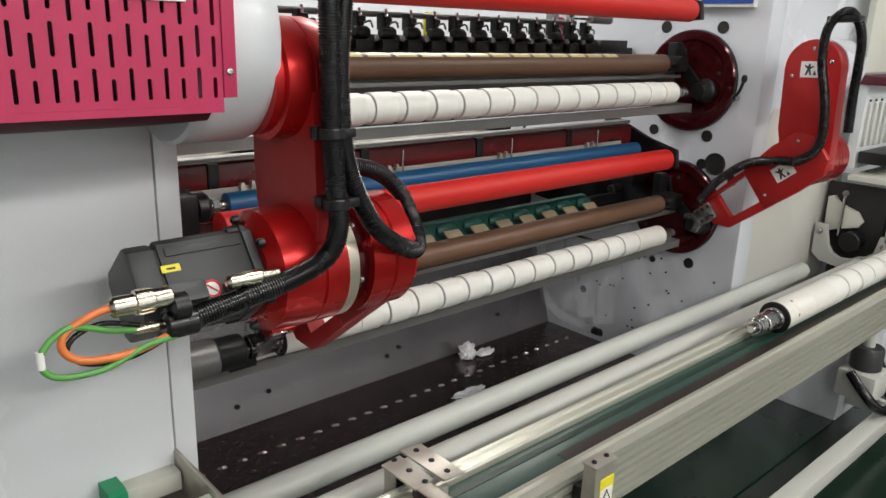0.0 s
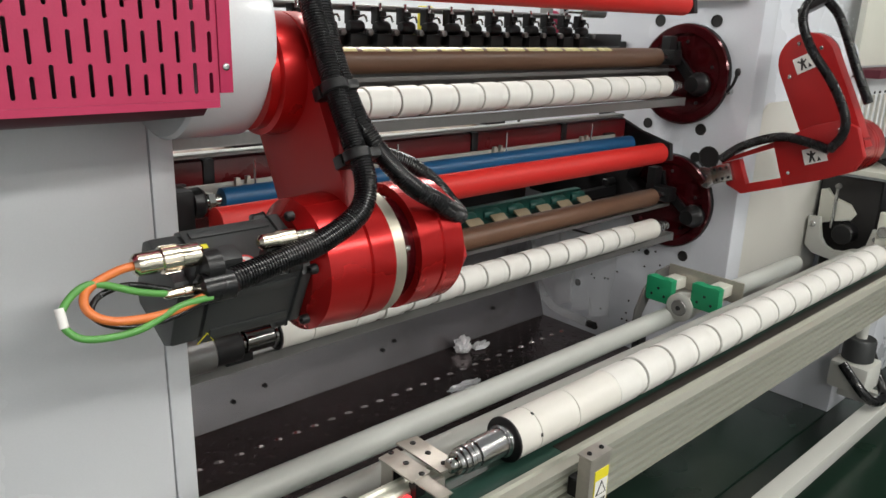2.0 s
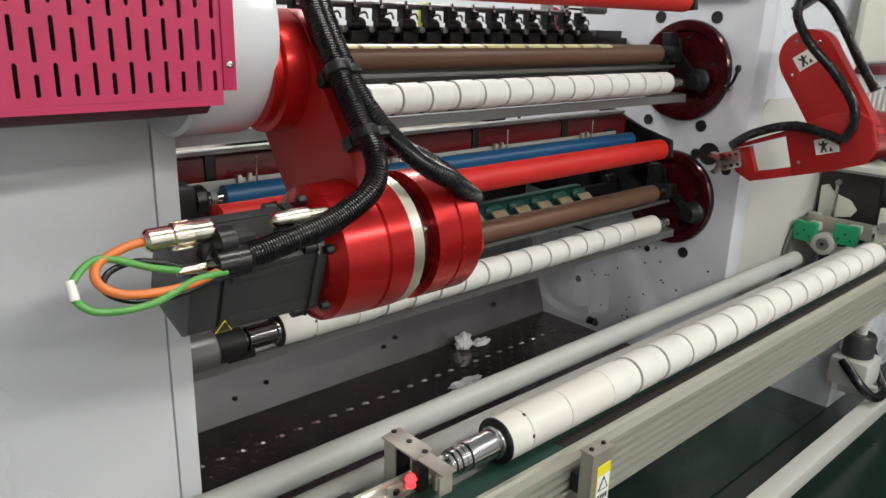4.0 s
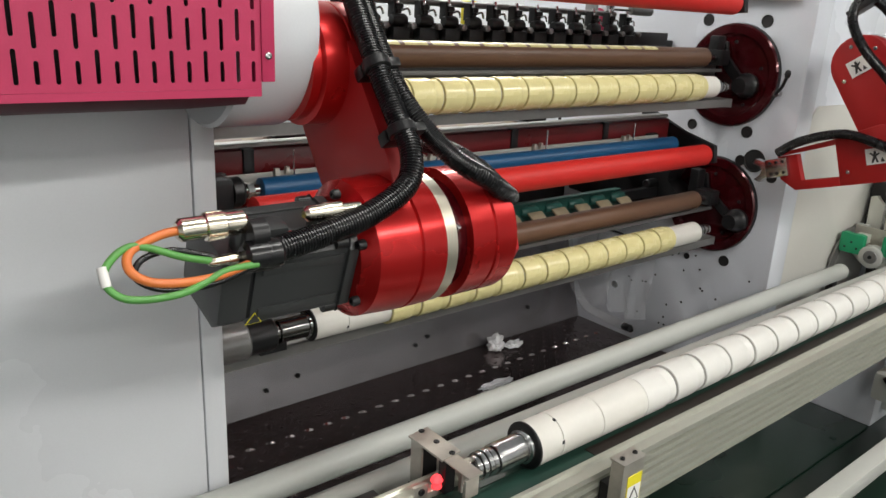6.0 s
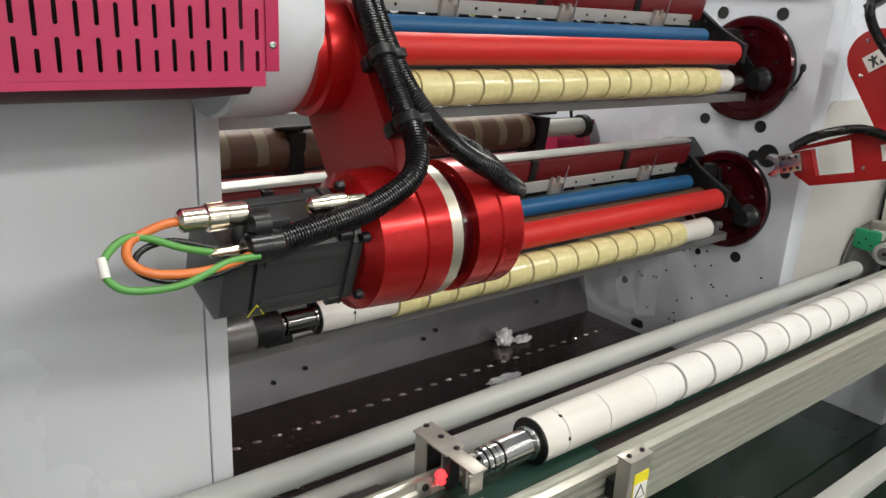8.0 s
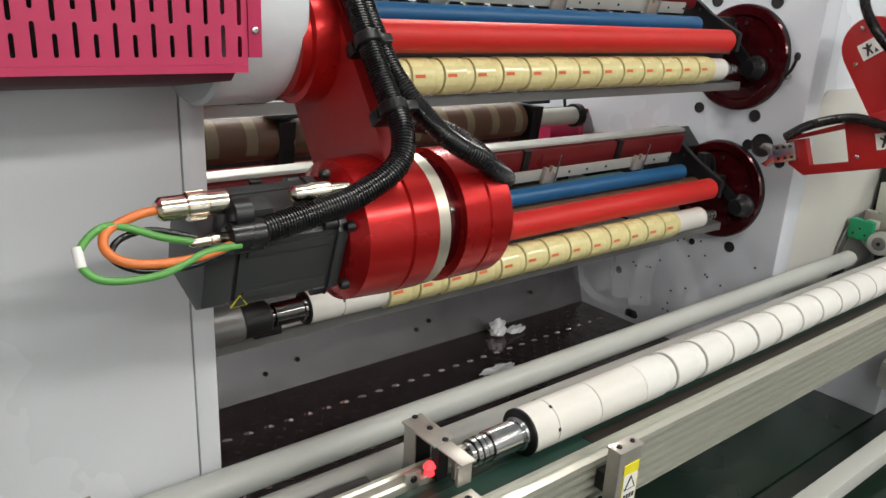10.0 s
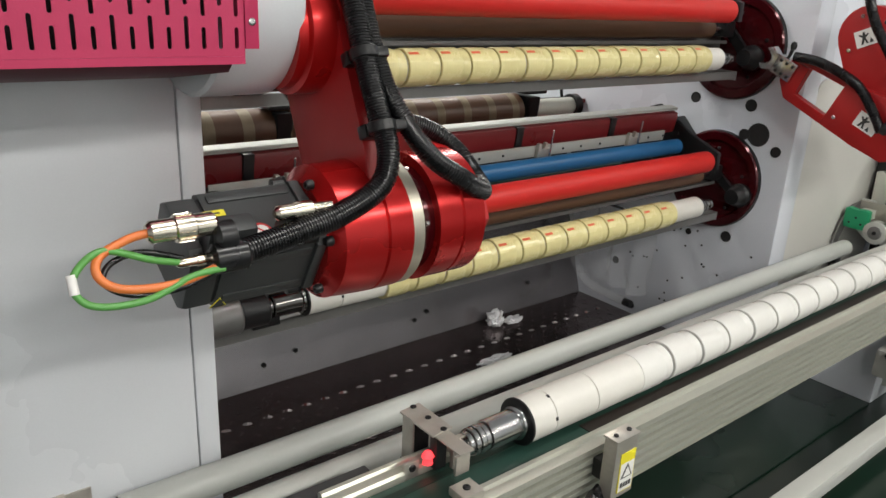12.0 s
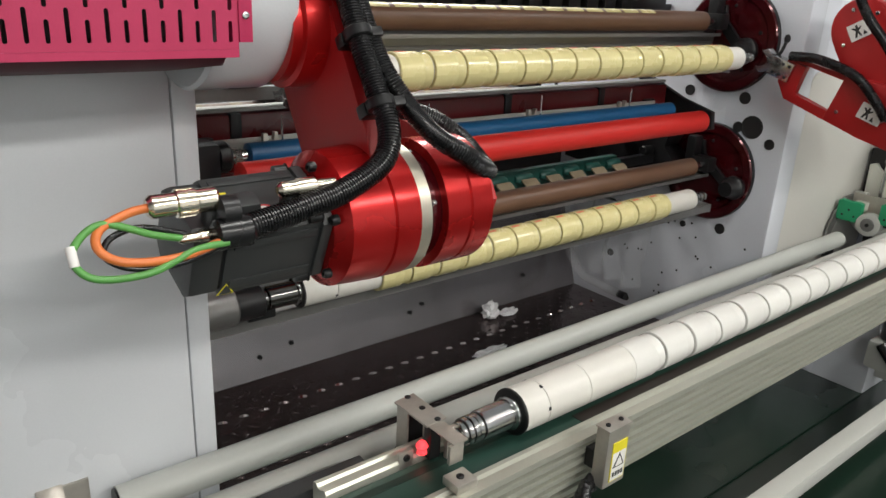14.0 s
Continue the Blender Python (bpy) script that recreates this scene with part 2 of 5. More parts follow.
def sweep(points, r, seg=14, rib=0.0, pitch=0.006, bm=None, steps=8):
    """A round hose or cable along a smooth line; rib gives corrugations."""
    bm = bm or bmesh.new()
    line = smooth_path(points, steps)
    if rib:
        dense, acc = [], 0.0
        step = pitch / 4
        length = [0.0]
        for a, b in zip(line, line[1:]):
            length.append(length[-1] + (b - a).length)
        k = 0
        while acc < length[-1]:
            while length[k + 1] < acc:
                k += 1
            f = (acc - length[k]) / max(1e-9, length[k + 1] - length[k])
            dense.append(line[k].lerp(line[k + 1], f))
            acc += step
        line = dense
    up = Vector((0.3, 0.5, 0.8)).normalized()
    prev = None
    for i, p in enumerate(line):
        d = (line[min(i + 1, len(line) - 1)] - line[max(i - 1, 0)]).normalized()
        u = (up - d * up.dot(d)).normalized()
        up = u
        w = d.cross(u)
        rr = r + (rib if i % 4 in (1, 2) else 0.0) if rib else r
        ring = [bm.verts.new(p + (u * math.cos(2 * math.pi * j / seg) + w * math.sin(2 * math.pi * j / seg)) * rr) for j in range(seg)]
        if prev:
            for j in range(seg):
                bm.faces.new((prev[j], prev[(j + 1) % seg], ring[(j + 1) % seg], ring[j]))
        else:
            bm.faces.new(ring)
        prev = ring
    bm.faces.new(prev)
    return bm


def bolt(parent, x, y, z, r=0.006, axis="y", sign=-1, h=0.004, material=None):
    return part("bolt", lathe([(0, r), (sign * h * 0.7, r), (sign * h, r * 0.75), (sign * h, r * 0.4), (sign * h * 0.5, r * 0.38)], axis, (x, y, z), 10), material or M_BLACK, parent)
# ---------------------------------------------------------------- hall
tagged(part("floor", box(-6, 9, -5, 8, -0.2, 0.0), M_FLOOR, smooth=False), "glossy green epoxy workshop floor", "floor", kind="structure")
tagged(part("ceiling", box(-6.2, 9.2, -5.2, 8.2, 3.8, 4.0), M_HALL, smooth=False), "pale workshop ceiling", "ceiling", kind="structure")
for wn, wb in (("wall_south", (-6.2, 9.2, -5.2, -5, 0, 3.8)), ("wall_north", (-6.2, 9.2, 4.3, 4.5, 0, 3.8)), ("wall_west", (-6.2, -6, -5, 8, 0, 3.8)), ("wall_east", (9, 9.2, -5, 8, 0, 3.8))):
    tagged(part(wn, box(*wb), M_HALL, smooth=False), "plain pale painted workshop wall", "wall", kind="structure")
for lx, ly, lw in LAMPS:
    cl = thing("ceiling_light", "white strip light hanging under the ceiling", "light", pose(lx, ly, 3.6), "strip lights")
    part("housing", box(-0.78, 0.78, -0.18, 0.18, -0.02, 0.05, 0.01), M_WHITE, cl)
    part("diffuser", box(-0.75, 0.75, -0.16, 0.16, -0.06, -0.024, 0.01), M_DIFF, cl)
    part("cable", cyl(0.05, 0.2, 0.006, "z", seg=8), M_BLACK, cl)

# ---------------------------------------------------------------- right side frame
PX = 2.5625
frame_r = thing("side_frame", "pale grey painted machine side frame with dark discs as round holes", "machine frame", pose(0, 0, 0))
part("side_plate", box(PX, PX + 0.12, 1.08, 2.6, 0.0, 2.3, 0.012), M_PLATE, frame_r)
part("front_panel", box(PX + 0.123, 3.6, 1.10, 2.6, 0.0, 2.3, 0.01), M_PLATE, frame_r)
cov = prism([(2.69, 0.1), (3.5, 0.1), (3.5, 1.19), (2.75, 1.19), (2.725, 1.18), (2.70, 1.155), (2.69, 1.12)], 1.0885, 1.0985, 0.003, "y")
part("front_cover", cov, M_BEIGE, frame_r, "beige cover panel with a rounded corner")
HOLES = [(1.519, 1.497, 0.024), (1.267, 1.5, 0.024), (1.527, 1.072, 0.022), (1.276, 1.073, 0.024), (1.284, 0.957, 0.022), (1.284, 0.526, 0.023),
         (1.824, 0.254, 0.018), (1.142, 0.911, 0.021), (1.225, 0.965, 0.046), (1.385, 0.20, 0.014), (1.70, 0.06, 0.016), (1.46, 0.50, 0.014)]
# solid discs on the plate; the holes' inner shade is their dark colour
for hy, hz, hr in HOLES:
    part("hole_shade", lathe([(0.004, hr), (-0.003, hr), (-0.004, hr * 0.93), (-0.001, hr * 0.86), (-0.001, hr * 0.2)], "x", (PX, hy, hz), 20), M_DARK, frame_r)
rng = random.Random(3)
# small dark discs, likewise coloured as shaded holes
for k in range(26):
    hy, hz = 1.15 + rng.random() * 0.6, 0.12 + rng.random() * 0.42
    part("small_hole_shade", cyl(-0.0015, 0.004, 0.005, "x", (PX, hy, hz), seg=8), M_DARK, frame_r)

sg = thing("sign_board", "white sign board with a blue lower edge on the side frame", "sign", pose(PX, 1.14, 1.575))
part("board", box(-0.03, -0.002, 0.0, 0.62, 0.0, 0.35, 0.004), M_LABEL, sg)
part("edge_band", box(-0.0325, -0.0305, 0.004, 0.616, 0.012, 0.045), M_BLUESIGN, sg)

# turrets
DY = 1.375
for dz, sy, sz in ((1.2875, 1.289, 1.255), (0.757, 1.2375, 0.72)):
    tu = thing("turret_disc", "dark red glossy turret disc with black chuck on the side frame", "turret", pose(PX, DY, dz), "turret discs")
    part("disc", lathe([(-0.002, 0.05), (-0.002, 0.20), (-0.022, 0.20), (-0.028, 0.194), (-0.028, 0.165), (-0.018, 0.155), (-0.018, 0.02)], "x", seg=64), M_DISC, tu)
    part("rim", lathe([(-0.0225, 0.2005), (-0.006, 0.2035), (-0.001, 0.2005)], "x", seg=64, caps=False), M_BLACK, tu)
    part("chuck_arm", prism([(sy - DY - 0.03, sz - dz - 0.02), (sy - DY + 0.03, sz - dz - 0.02), (0.055, 0.06), (0.055, 0.13), (0.02, 0.13), (0.015, 0.07)], -0.045, -0.026, 0.005), M_BLACK, tu)
    part("chuck", lathe([(-0.03, 0.048), (-0.05, 0.048), (-0.058, 0.040), (-0.085, 0.034), (-0.10, 0.030), (-0.10, 0.015)], "x", (0, sy - DY, sz - dz), 28), M_BLACK, tu)
    part("clamp_block", box(-0.11, -0.056, 0.02, 0.06, 0.05, 0.15, 0.006), M_BLACK, tu)
    for k in range(5):
        a = radians(20 + 72 * k)
        bolt(tu, -0.018, 0.13 * math.cos(a), 0.13 * math.sin(a), 0.007, "x", -1, 0.006, M_BLACK)
lev = thing("clamp_lever", "small black clamping lever on the side frame", "lever", pose(PX, 1.17, 1.235))
part("boss", cyl(-0.03, 0, 0.012, "x", bev=0.002), M_STEEL, lev)
part("lever_arm", sweep([(-0.03, 0, 0), (-0.05, -0.03, 0.03), (-0.055, -0.045, 0.07)], 0.006), M_BLACK, lev)
part("knob", lathe([(-0.016, 0.002), (-0.012, 0.009), (0.0, 0.012), (0.012, 0.009), (0.016, 0.002)], "z", (-0.055, -0.046, 0.078), 14), M_BLACK, lev)

# ---------------------------------------------------------------- left housing
HX = 0.25
house_l = thing("drive_housing", "pale grey steel drive housing with a rounded corner strip", "machine housing", pose(0, 0, 0))
part("front_panel", box(-2.2, 0.203, 1.034, 1.06, 0.0, 1.285, 0.003), M_WHITE, house_l)
part("corner_strip", box(0.2055, HX, 1.034, 2.4, 0.0, 1.285, 0.006), M_WHITE, house_l)
part("back_body", box(-2.2, 0.2, 1.063, 2.4, 0.0, 2.3), M_WHITE, house_l, smooth=False)
part("shoulder", prism([(0.2055, 1.287), (HX + 0.02, 1.287), (HX + 0.06, 1.275), (HX + 0.09, 1.262), (HX + 0.09, 1.30), (0.2055, 1.32)], 1.0, 1.06, 0.004, "y"), M_WHITE, house_l)

PY, PZ = 0.875, 1.369
collar = thing("bearing_collar", "white cast bearing collar round the swing shaft", "bearing housing", pose(0, 0.945, 1.43))
part("ring", lathe([(0.19, 0.06), (0.19, 0.164), (0.196, 0.170), (0.312, 0.170), (0.322, 0.164), (0.322, 0.12), (0.315, 0.11), (0.315, 0.06)], "x", seg=64), M_WHITE, collar)
part("bridge", box(0.19, 0.30, 0.0, 0.10, -0.09, 0.25, 0.01), M_WHITE, collar)


def slot_plate(x0, z0, z1, cols, pw, zb, ph, sw, y, t):
    """Perforated sheet with slots cut through; alternate columns start with a short slot."""
    bm = bmesh.new()
    n = 6
    for i in range(cols):
        cx = x0 + (i + 0.5) * pw
        slots = [(zb, zb + (0.029 if i % 2 else 0.043))]
        while slots[-1][1] + 0.06 < z1:
            low = zb + len(slots) * ph - (0.014 if i % 2 else 0.0)
            slots.append((low, low + 0.043))
        for j, (a0, a1) in enumerate(slots):
            lo = z0 if j == 0 else (a0 + slots[j - 1][1]) / 2
            hi = z1 if j == len(slots) - 1 else (a1 + slots[j + 1][0]) / 2
            inner, outer = [], []
            for k in range(n + 1):
                a = math.pi * k / n
                inner.append((cx + sw / 2 * math.cos(a), a1 - sw / 2 + sw / 2 * math.sin(a)))
                outer.append((cx + pw / 2 * (1 - 2 * k / n), hi))
            for k in range(n + 1):
                a = math.pi + math.pi * k / n
                inner.append((cx + sw / 2 * math.cos(a), a0 + sw / 2 + sw / 2 * math.sin(a)))
                outer.append((cx - pw / 2 * (1 - 2 * k / n), lo))
            fr = [bm.verts.new((u, y, v)) for u, v in inner]
            fo = [bm.verts.new((u, y, v)) for u, v in outer]
            ba = [bm.verts.new((u, y + t, v)) for u, v in inner]
            m = len(inner)
            for k in range(m):
                q = (k + 1) % m
                bm.faces.new((fr[k], fr[q], fo[q], fo[k]))
                bm.faces.new((fr[k], ba[k], ba[q], fr[q]))
    bmesh.ops.remove_doubles(bm, verts=bm.verts, dist=1e-5)
    return bm


cover = thing("perforated_cover", "magenta perforated sheet-metal motor cover", "machine cover", pose(0, 0, 0))
CY = 0.75
part("front_sheet", slot_plate(-1.06, 1.342, 1.70, 54, 1.2675 / 54, 1.352, 0.057, 0.006, CY, 0.003), M_PINK, cover, smooth=False)
part("lower_band", box(-1.06, 0.2075, CY, CY + 0.004, 1.331, 1.3418), M_PINK, cover)
part("end_flange", box(0.2078, 0.228, CY - 0.003, CY + 0.004, 1.352, 1.70, 0.001), M_PINK, cover)
part("side_return", box(0.200, 0.2075, CY + 0.0045, CY + 0.06, 1.331, 1.70), M_PINK, cover)
part("top_sheet", box(-1.06, 0.2075, CY, 1.03, 1.70, 1.704), M_PINK, cover)
# underside of the cover, its shade put into the darker magenta
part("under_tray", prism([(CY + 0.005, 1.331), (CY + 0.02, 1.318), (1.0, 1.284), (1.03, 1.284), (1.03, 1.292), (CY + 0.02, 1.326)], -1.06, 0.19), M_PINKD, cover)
# added dark sheet: shade behind the slots, put into its colour
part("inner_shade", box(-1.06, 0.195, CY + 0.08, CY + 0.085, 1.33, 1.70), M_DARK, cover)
bolt(cover, 0.2175, CY - 0.003, 1.389, 0.0055, "y", -1, 0.003, M_STEEL)
plq = part("name_plate", box(0.072, 0.158, CY - 0.004, CY - 0.001, 1.482, 1.56, 0.0008), M_LABEL, cover, "white plate with print")
for k in range(5):
    part("print_line", box(0.08, 0.15 - 0.012 * (k % 2), CY - 0.0047, CY - 0.004, 1.489 + 0.012 * k, 1.491 + 0.012 * k), M_INK, plq)

# ---------------------------------------------------------------- tray under the shafts
tray = thing("catch_tray", "dark stainless back sheet and chequer plate floor below the shafts", "machine tray", pose(0, 0, 0))
part("back_sheet", prism([(2.022, 0.012), (2.19, 0.56), (2.198, 0.56), (2.032, 0.0)], 0.25, PX - 0.003), M_SHEET, tray)
part("floor_plate", box(0.253, PX - 0.003, 1.0, 2.022, 0.01, 0.02), M_TREAD, tray, smooth=False)


def lozenge(bm, cx, cy, a, k, f=1.0):
    """One raised tread bar, k times its usual height and f times its breadth."""
    c, d = math.cos(a), math.sin(a)
    ridge = [bm.verts.new((cx + u * c, cy + u * d, 0.0203 + h * k)) for u, h in ((-0.018, 0), (-0.011, 0.0026), (0, 0.0034), (0.011, 0.0026), (0.018, 0))]
    for q in (-1, 1):
        side = [bm.verts.new((cx + u * c - q * v * f * d, cy + u * d + q * v * f * c, 0.0203)) for u, v in ((-0.012, 0.005), (0, 0.0068), (0.012, 0.005))]
        bm.faces.new((ridge[0], side[0], ridge[1]))
        bm.faces.new((ridge[1], side[0], side[1], ridge[2]))
        bm.faces.new((ridge[2], side[1], side[2], ridge[3]))
        bm.faces.new((ridge[3], side[2], ridge[4]))


field, glint_row = bmesh.new(), bmesh.new()
for i in range(31):
    for j in range(25):
        cx, cy = 0.273 + i * 0.0755 + 0.0378 * (j % 2), 1.064 + j * 0.0378
        if cx < PX - 0.04:
            # one row gets steeper, brighter bars as painted lamp glints
            if j == 20:
                lozenge(glint_row, cx, cy, radians(-20), 2.3, 0.85)
            else:
                lozenge(field, cx, cy, radians(38 if j % 2 else -38), 0.7)
tagged(part("tread_lozenge", field, M_TREAD, tray), kind="stuff")
tagged(part("tread_lozenge", glint_row, M_TREADGLINT, tray, "tread bars with glints put into their brighter colour", smooth=False), kind="stuff")
for bx, bz in ((0.915, 0.157), (1.526, 0.167), (2.123, 0.171), (0.785, 0.136), (1.46, 0.145)):
    bolt(tray, bx * 1.035 + 0.01, 2.022 + (bz - 0.05) * 0.3066, bz - 0.04, 0.009, "y", -1, 0.012, M_BLACK)

gm = thing("gear_motor", "small magenta gear motor behind the swing frame", "motor", pose(2.18, 1.95, 0.93))
part("housing", lathe([(-0.10, 0.020), (-0.10, 0.045), (-0.085, 0.054), (0.06, 0.060), (0.075, 0.050), (0.11, 0.046), (0.115, 0.02)], "x", seg=28), M_PINK, gm)
part("terminal_box", box(0.0, 0.07, -0.03, 0.04, 0.055, 0.085, 0.006), M_PINK, gm)
part("pedestal", box(-0.06, 0.08, -0.03, 0.03, -0.06, -0.045, 0.004), M_BLACK, gm)
part("cable", sweep([(0.03, 0.0, 0.085), (0.04, 0.02, 0.14), (0.12, 0.04, 0.16), (0.22, 0.06, 0.13)], 0.007), M_HOSE, gm)
tb = thing("drain_tube", "curved clear plastic tube with a black end", "tube", pose(0, 0, 0))
part("tube", sweep([(2.46, 2.06, 0.45), (2.46, 2.02, 0.28), (2.47, 1.92, 0.14), (2.50, 1.80, 0.10), (2.50, 1.69, 0.095)], 0.022, 16), M_SHEETPL, tb)
part("end_cap", cyl(1.66, 1.70, 0.018, "y", (2.50, 0, 0.093), seg=16), M_BLACK, tb)

# added sheet; the unlit depth behind the rollers is put into its dark colour
rear = thing("rear_panel", "added dark sheet carrying the shade of the machine interior", "panel", pose(0, 0, 0))
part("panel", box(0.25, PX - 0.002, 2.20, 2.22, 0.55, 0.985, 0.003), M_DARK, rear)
part("top_lip", box(0.25, PX - 0.002, 2.12, 2.198, 0.965, 0.985, 0.003), M_MAROON, rear)
def film_scrap(x, y, w, d, h, seed, label):
    th = thing("film_scrap", label, "film scrap", pose(x, y, 0.0245), "film scraps")
    bm = bmesh.new()
    bmesh.ops.create_icosphere(bm, subdivisions=4, radius=1.0)
    for v in bm.verts:
        p = v.co.copy()
        k = 0.72 + 0.55 * abs(noise.noise(p * 1.7 + Vector((seed, 0, 3)))) + 0.35 * abs(noise.noise(p * 4.2 + Vector((seed, 5, 0))))
        v.co = (p.x * w * k, p.y * d * k, max(0.0, (p.z + 0.55)) * h * k * 0.65)
    part("sheet", bm, M_FILMGLARE, th)


film_scrap(1.907, 1.95, 0.042, 0.035, 0.075, 0.0, "crumpled ball of glossy clear film on the chequer plate")
# flat white shapes added where light glints on the tread pattern
film_scrap(2.00, 1.93, 0.05, 0.03, 0.022, 2.0, "flat glossy white shape added as glare on the chequer plate")
film_scrap(1.665, 1.69, 0.085, 0.022, 0.020, 4.0, "flat glossy white shape added as glare on the chequer plate")
film_scrap(1.60, 1.655, 0.05, 0.016, 0.014, 7.0, "flat glossy white shape added as glare on the chequer plate")

web = thing("plastic_sheet", "loose hanging sheet of clear plastic beside the side frame", "plastic sheet", pose(2.47, 1.56, 0.16))
bm = bmesh.new()
grid = [[bm.verts.new((0.035 * math.sin(i * 0.62) * (1 - 0.5 * j / 8) + 0.03 * noise.noise((i * 0.3, j * 0.4, 2)), 0.011 * i + 0.012 * math.sin(j * 0.7), 0.047 * j)) for j in range(9)] for i in range(41)]
for i in range(40):
    for j in range(8):
        bm.faces.new((grid[i][j], grid[i + 1][j], grid[i + 1][j + 1], grid[i][j + 1]))
part("sheet", bm, M_SHEETPL, web)
part("hanger", cyl(0.0, 0.46, 0.006, "y", (0.0, 0, 0.382), seg=10), M_STEEL, web)

# ---------------------------------------------------------------- shafts with cores
PITCH = 0.1114


def core_meshes(CR, P, R):
    """One core of a row: a wide part and a narrower neck; the wound tape sits on the wide part."""
    me = {}

    def keep(key, ob):
        me[key] = ob.data
        bpy.data.objects.remove(ob)
    w = 0.71 * P
    keep("core", part("core", lathe([(0.0005, 0.028), (0.0005, CR - 0.0012), (0.0016, CR), (w - 0.001, CR), (w, CR - 0.0006), (w + 0.0004, CR - 0.0042), (w + 0.001, CR - 0.0036), (P - 0.0036, CR - 0.0036), (P - 0.0028, CR - 0.0044), (P - 0.0028, 0.028)], "x", seg=48), M_CORE))
    keep("wrap", part("film_wrap", lathe([(0.001, CR - 0.012), (0.001, R - 0.0014), (0.0024, R), (w - 0.0014, R), (w, R - 0.0014), (w, R - 0.0042), (w + 0.0012, R - 0.0034), (P - 0.004, R - 0.0034), (P - 0.003, R - 0.0044), (P - 0.003, CR - 0.012)], "x", (0, 0, 0), 10, a0=-30.0, a1=30.0), M_TAPE))
    keep("mark", part("print_mark", lathe([(0.007, R + 0.0003), (0.0074, R + 0.0008), (0.0376, R + 0.0008), (0.038, R + 0.0003)], "x", (0, 0, 0), 3, a0=-5.0, a1=5.0), M_MARK))
    return me


def child(name, data, parent, m):
    o = new(name, data)
    o.parent = parent
    o.matrix_basis = m
    return o


def shaft(name, label, x0, x1, ncore, first, pos, CR, P, R, collar_mat, seams=()):
    """A steel shaft along x with a row of paper cores from first on, plain white sleeves at both ends."""
    th = thing(name, label, "roll shaft", pos, "core shafts")
    meshes = core_meshes(CR, P, R)
    end = first + ncore * P
    part("rod", lathe([(x0 - 0.150, 0.010), (x0 - 0.147, 0.014), (x0 - 0.132, 0.014), (x0 - 0.132, 0.018), (x0 - 0.01, 0.018), (x0 + 0.01, 0.034), (x1 - 0.01, 0.024), (x1 + 0.012, 0.024), (x1 + 0.013, 0.014), (x1 + 0.10, 0.014), (x1 + 0.104, 0.010)], "x", seg=28), M_CHROME, th, "polished steel shaft end")
    part("end_collar", lathe([(x0 - 0.084, 0.0182), (x0 - 0.084, 0.0275), (x0 - 0.082, 0.029), (x0 - 0.012, 0.029), (x0 - 0.010, 0.033), (x0 - 0.004, 0.034), (x0 - 0.003, 0.0282)], "x", seg=36, caps=False), collar_mat, th)
    for q, r in ((0.092, 0.0255), (0.104, 0.0268), (0.117, 0.0262), (0.128, 0.022)):
        part("groove_ring", lathe([(x0 - q - 0.005, 0.0182), (x0 - q - 0.005, r - 0.001), (x0 - q - 0.004, r), (x0 - q + 0.004, r), (x0 - q + 0.005, r - 0.001), (x0 - q + 0.005, 0.0182)], "x", seg=28, caps=False), collar_mat, th)
    part("end_ring", lathe([(x0 - 0.003, 0.026), (x0 - 0.003, CR - 0.001), (x0 - 0.001, CR + 0.001), (x0 + 0.002, CR + 0.001), (x0 + 0.002, 0.03)], "x", seg=36, caps=False), M_BLACK, th)
    part("end_ring", lathe([(x1, 0.026), (x1, CR - 0.002), (x1 + 0.004, CR - 0.002), (x1 + 0.006, CR - 0.006), (x1 + 0.012, CR - 0.006), (x1 + 0.012, 0.026)], "x", seg=36), M_STEEL, th)
    for q, r in ((0.018, 0.026), (0.034, 0.023), (0.050, 0.023), (0.085, 0.018)):
        part("groove_ring", lathe([(x1 + q, 0.014), (x1 + q, r), (x1 + q + 0.009, r), (x1 + q + 0.009, 0.014)], "x", seg=20, caps=False), M_STEEL, th)
    edges = [x0 + 0.002] + list(seams) + [first]
    for e0, e1 in zip(edges, edges[1:]):
        sl = part("sleeve", lathe([(e0 + 0.0006, 0.03), (e0 + 0.0006, CR - 0.0016), (e0 + 0.0016, CR - 0.0006), (e1 - 0.0016, CR - 0.0006), (e1 - 0.0006, CR - 0.0016), (e1 - 0.0006, 0.03)], "x", seg=48), M_CORECAP, th)
    for a in range(20, 380, 60):
        part("notch", box(edges[1] - 0.005, edges[1] + 0.0012, -0.0035, 0.0035, CR - 0.004, CR), M_BLACK, sl).matrix_basis = pose(0, 0, 0, a)
    part("sleeve", lathe([(end, CR - 0.0035), (end + 0.002, CR - 0.002), (x1 - 0.002, CR - 0.002), (x1, CR - 0.0035)], "x", seg=40), M_CORECAP, th)
    part("joint_tube", lathe([(x0 + 0.01, CR - 0.006), (end + 0.01, CR - 0.006)], "x", seg=32), M_SEAM, th)
    run = random.Random(len(name) + int(first * 1000))
    cores = [child("core", meshes["core"], th, pose(first + i * P, run.uniform(-0.0008, 0.0008), run.uniform(-0.0008, 0.0008))) for i in range(ncore)]
    return th, cores, meshes


SHAFT_UP, CORES_UP, CM_UP = shaft("rewind_shaft", "steel rewind shaft with a row of cores and wound yellow tape", 0.60, 2.275, 14, 0.7565, pose(0, 1.289, 1.255), 0.0415, 0.1023, 0.0485, M_DCHROME, (0.66,))
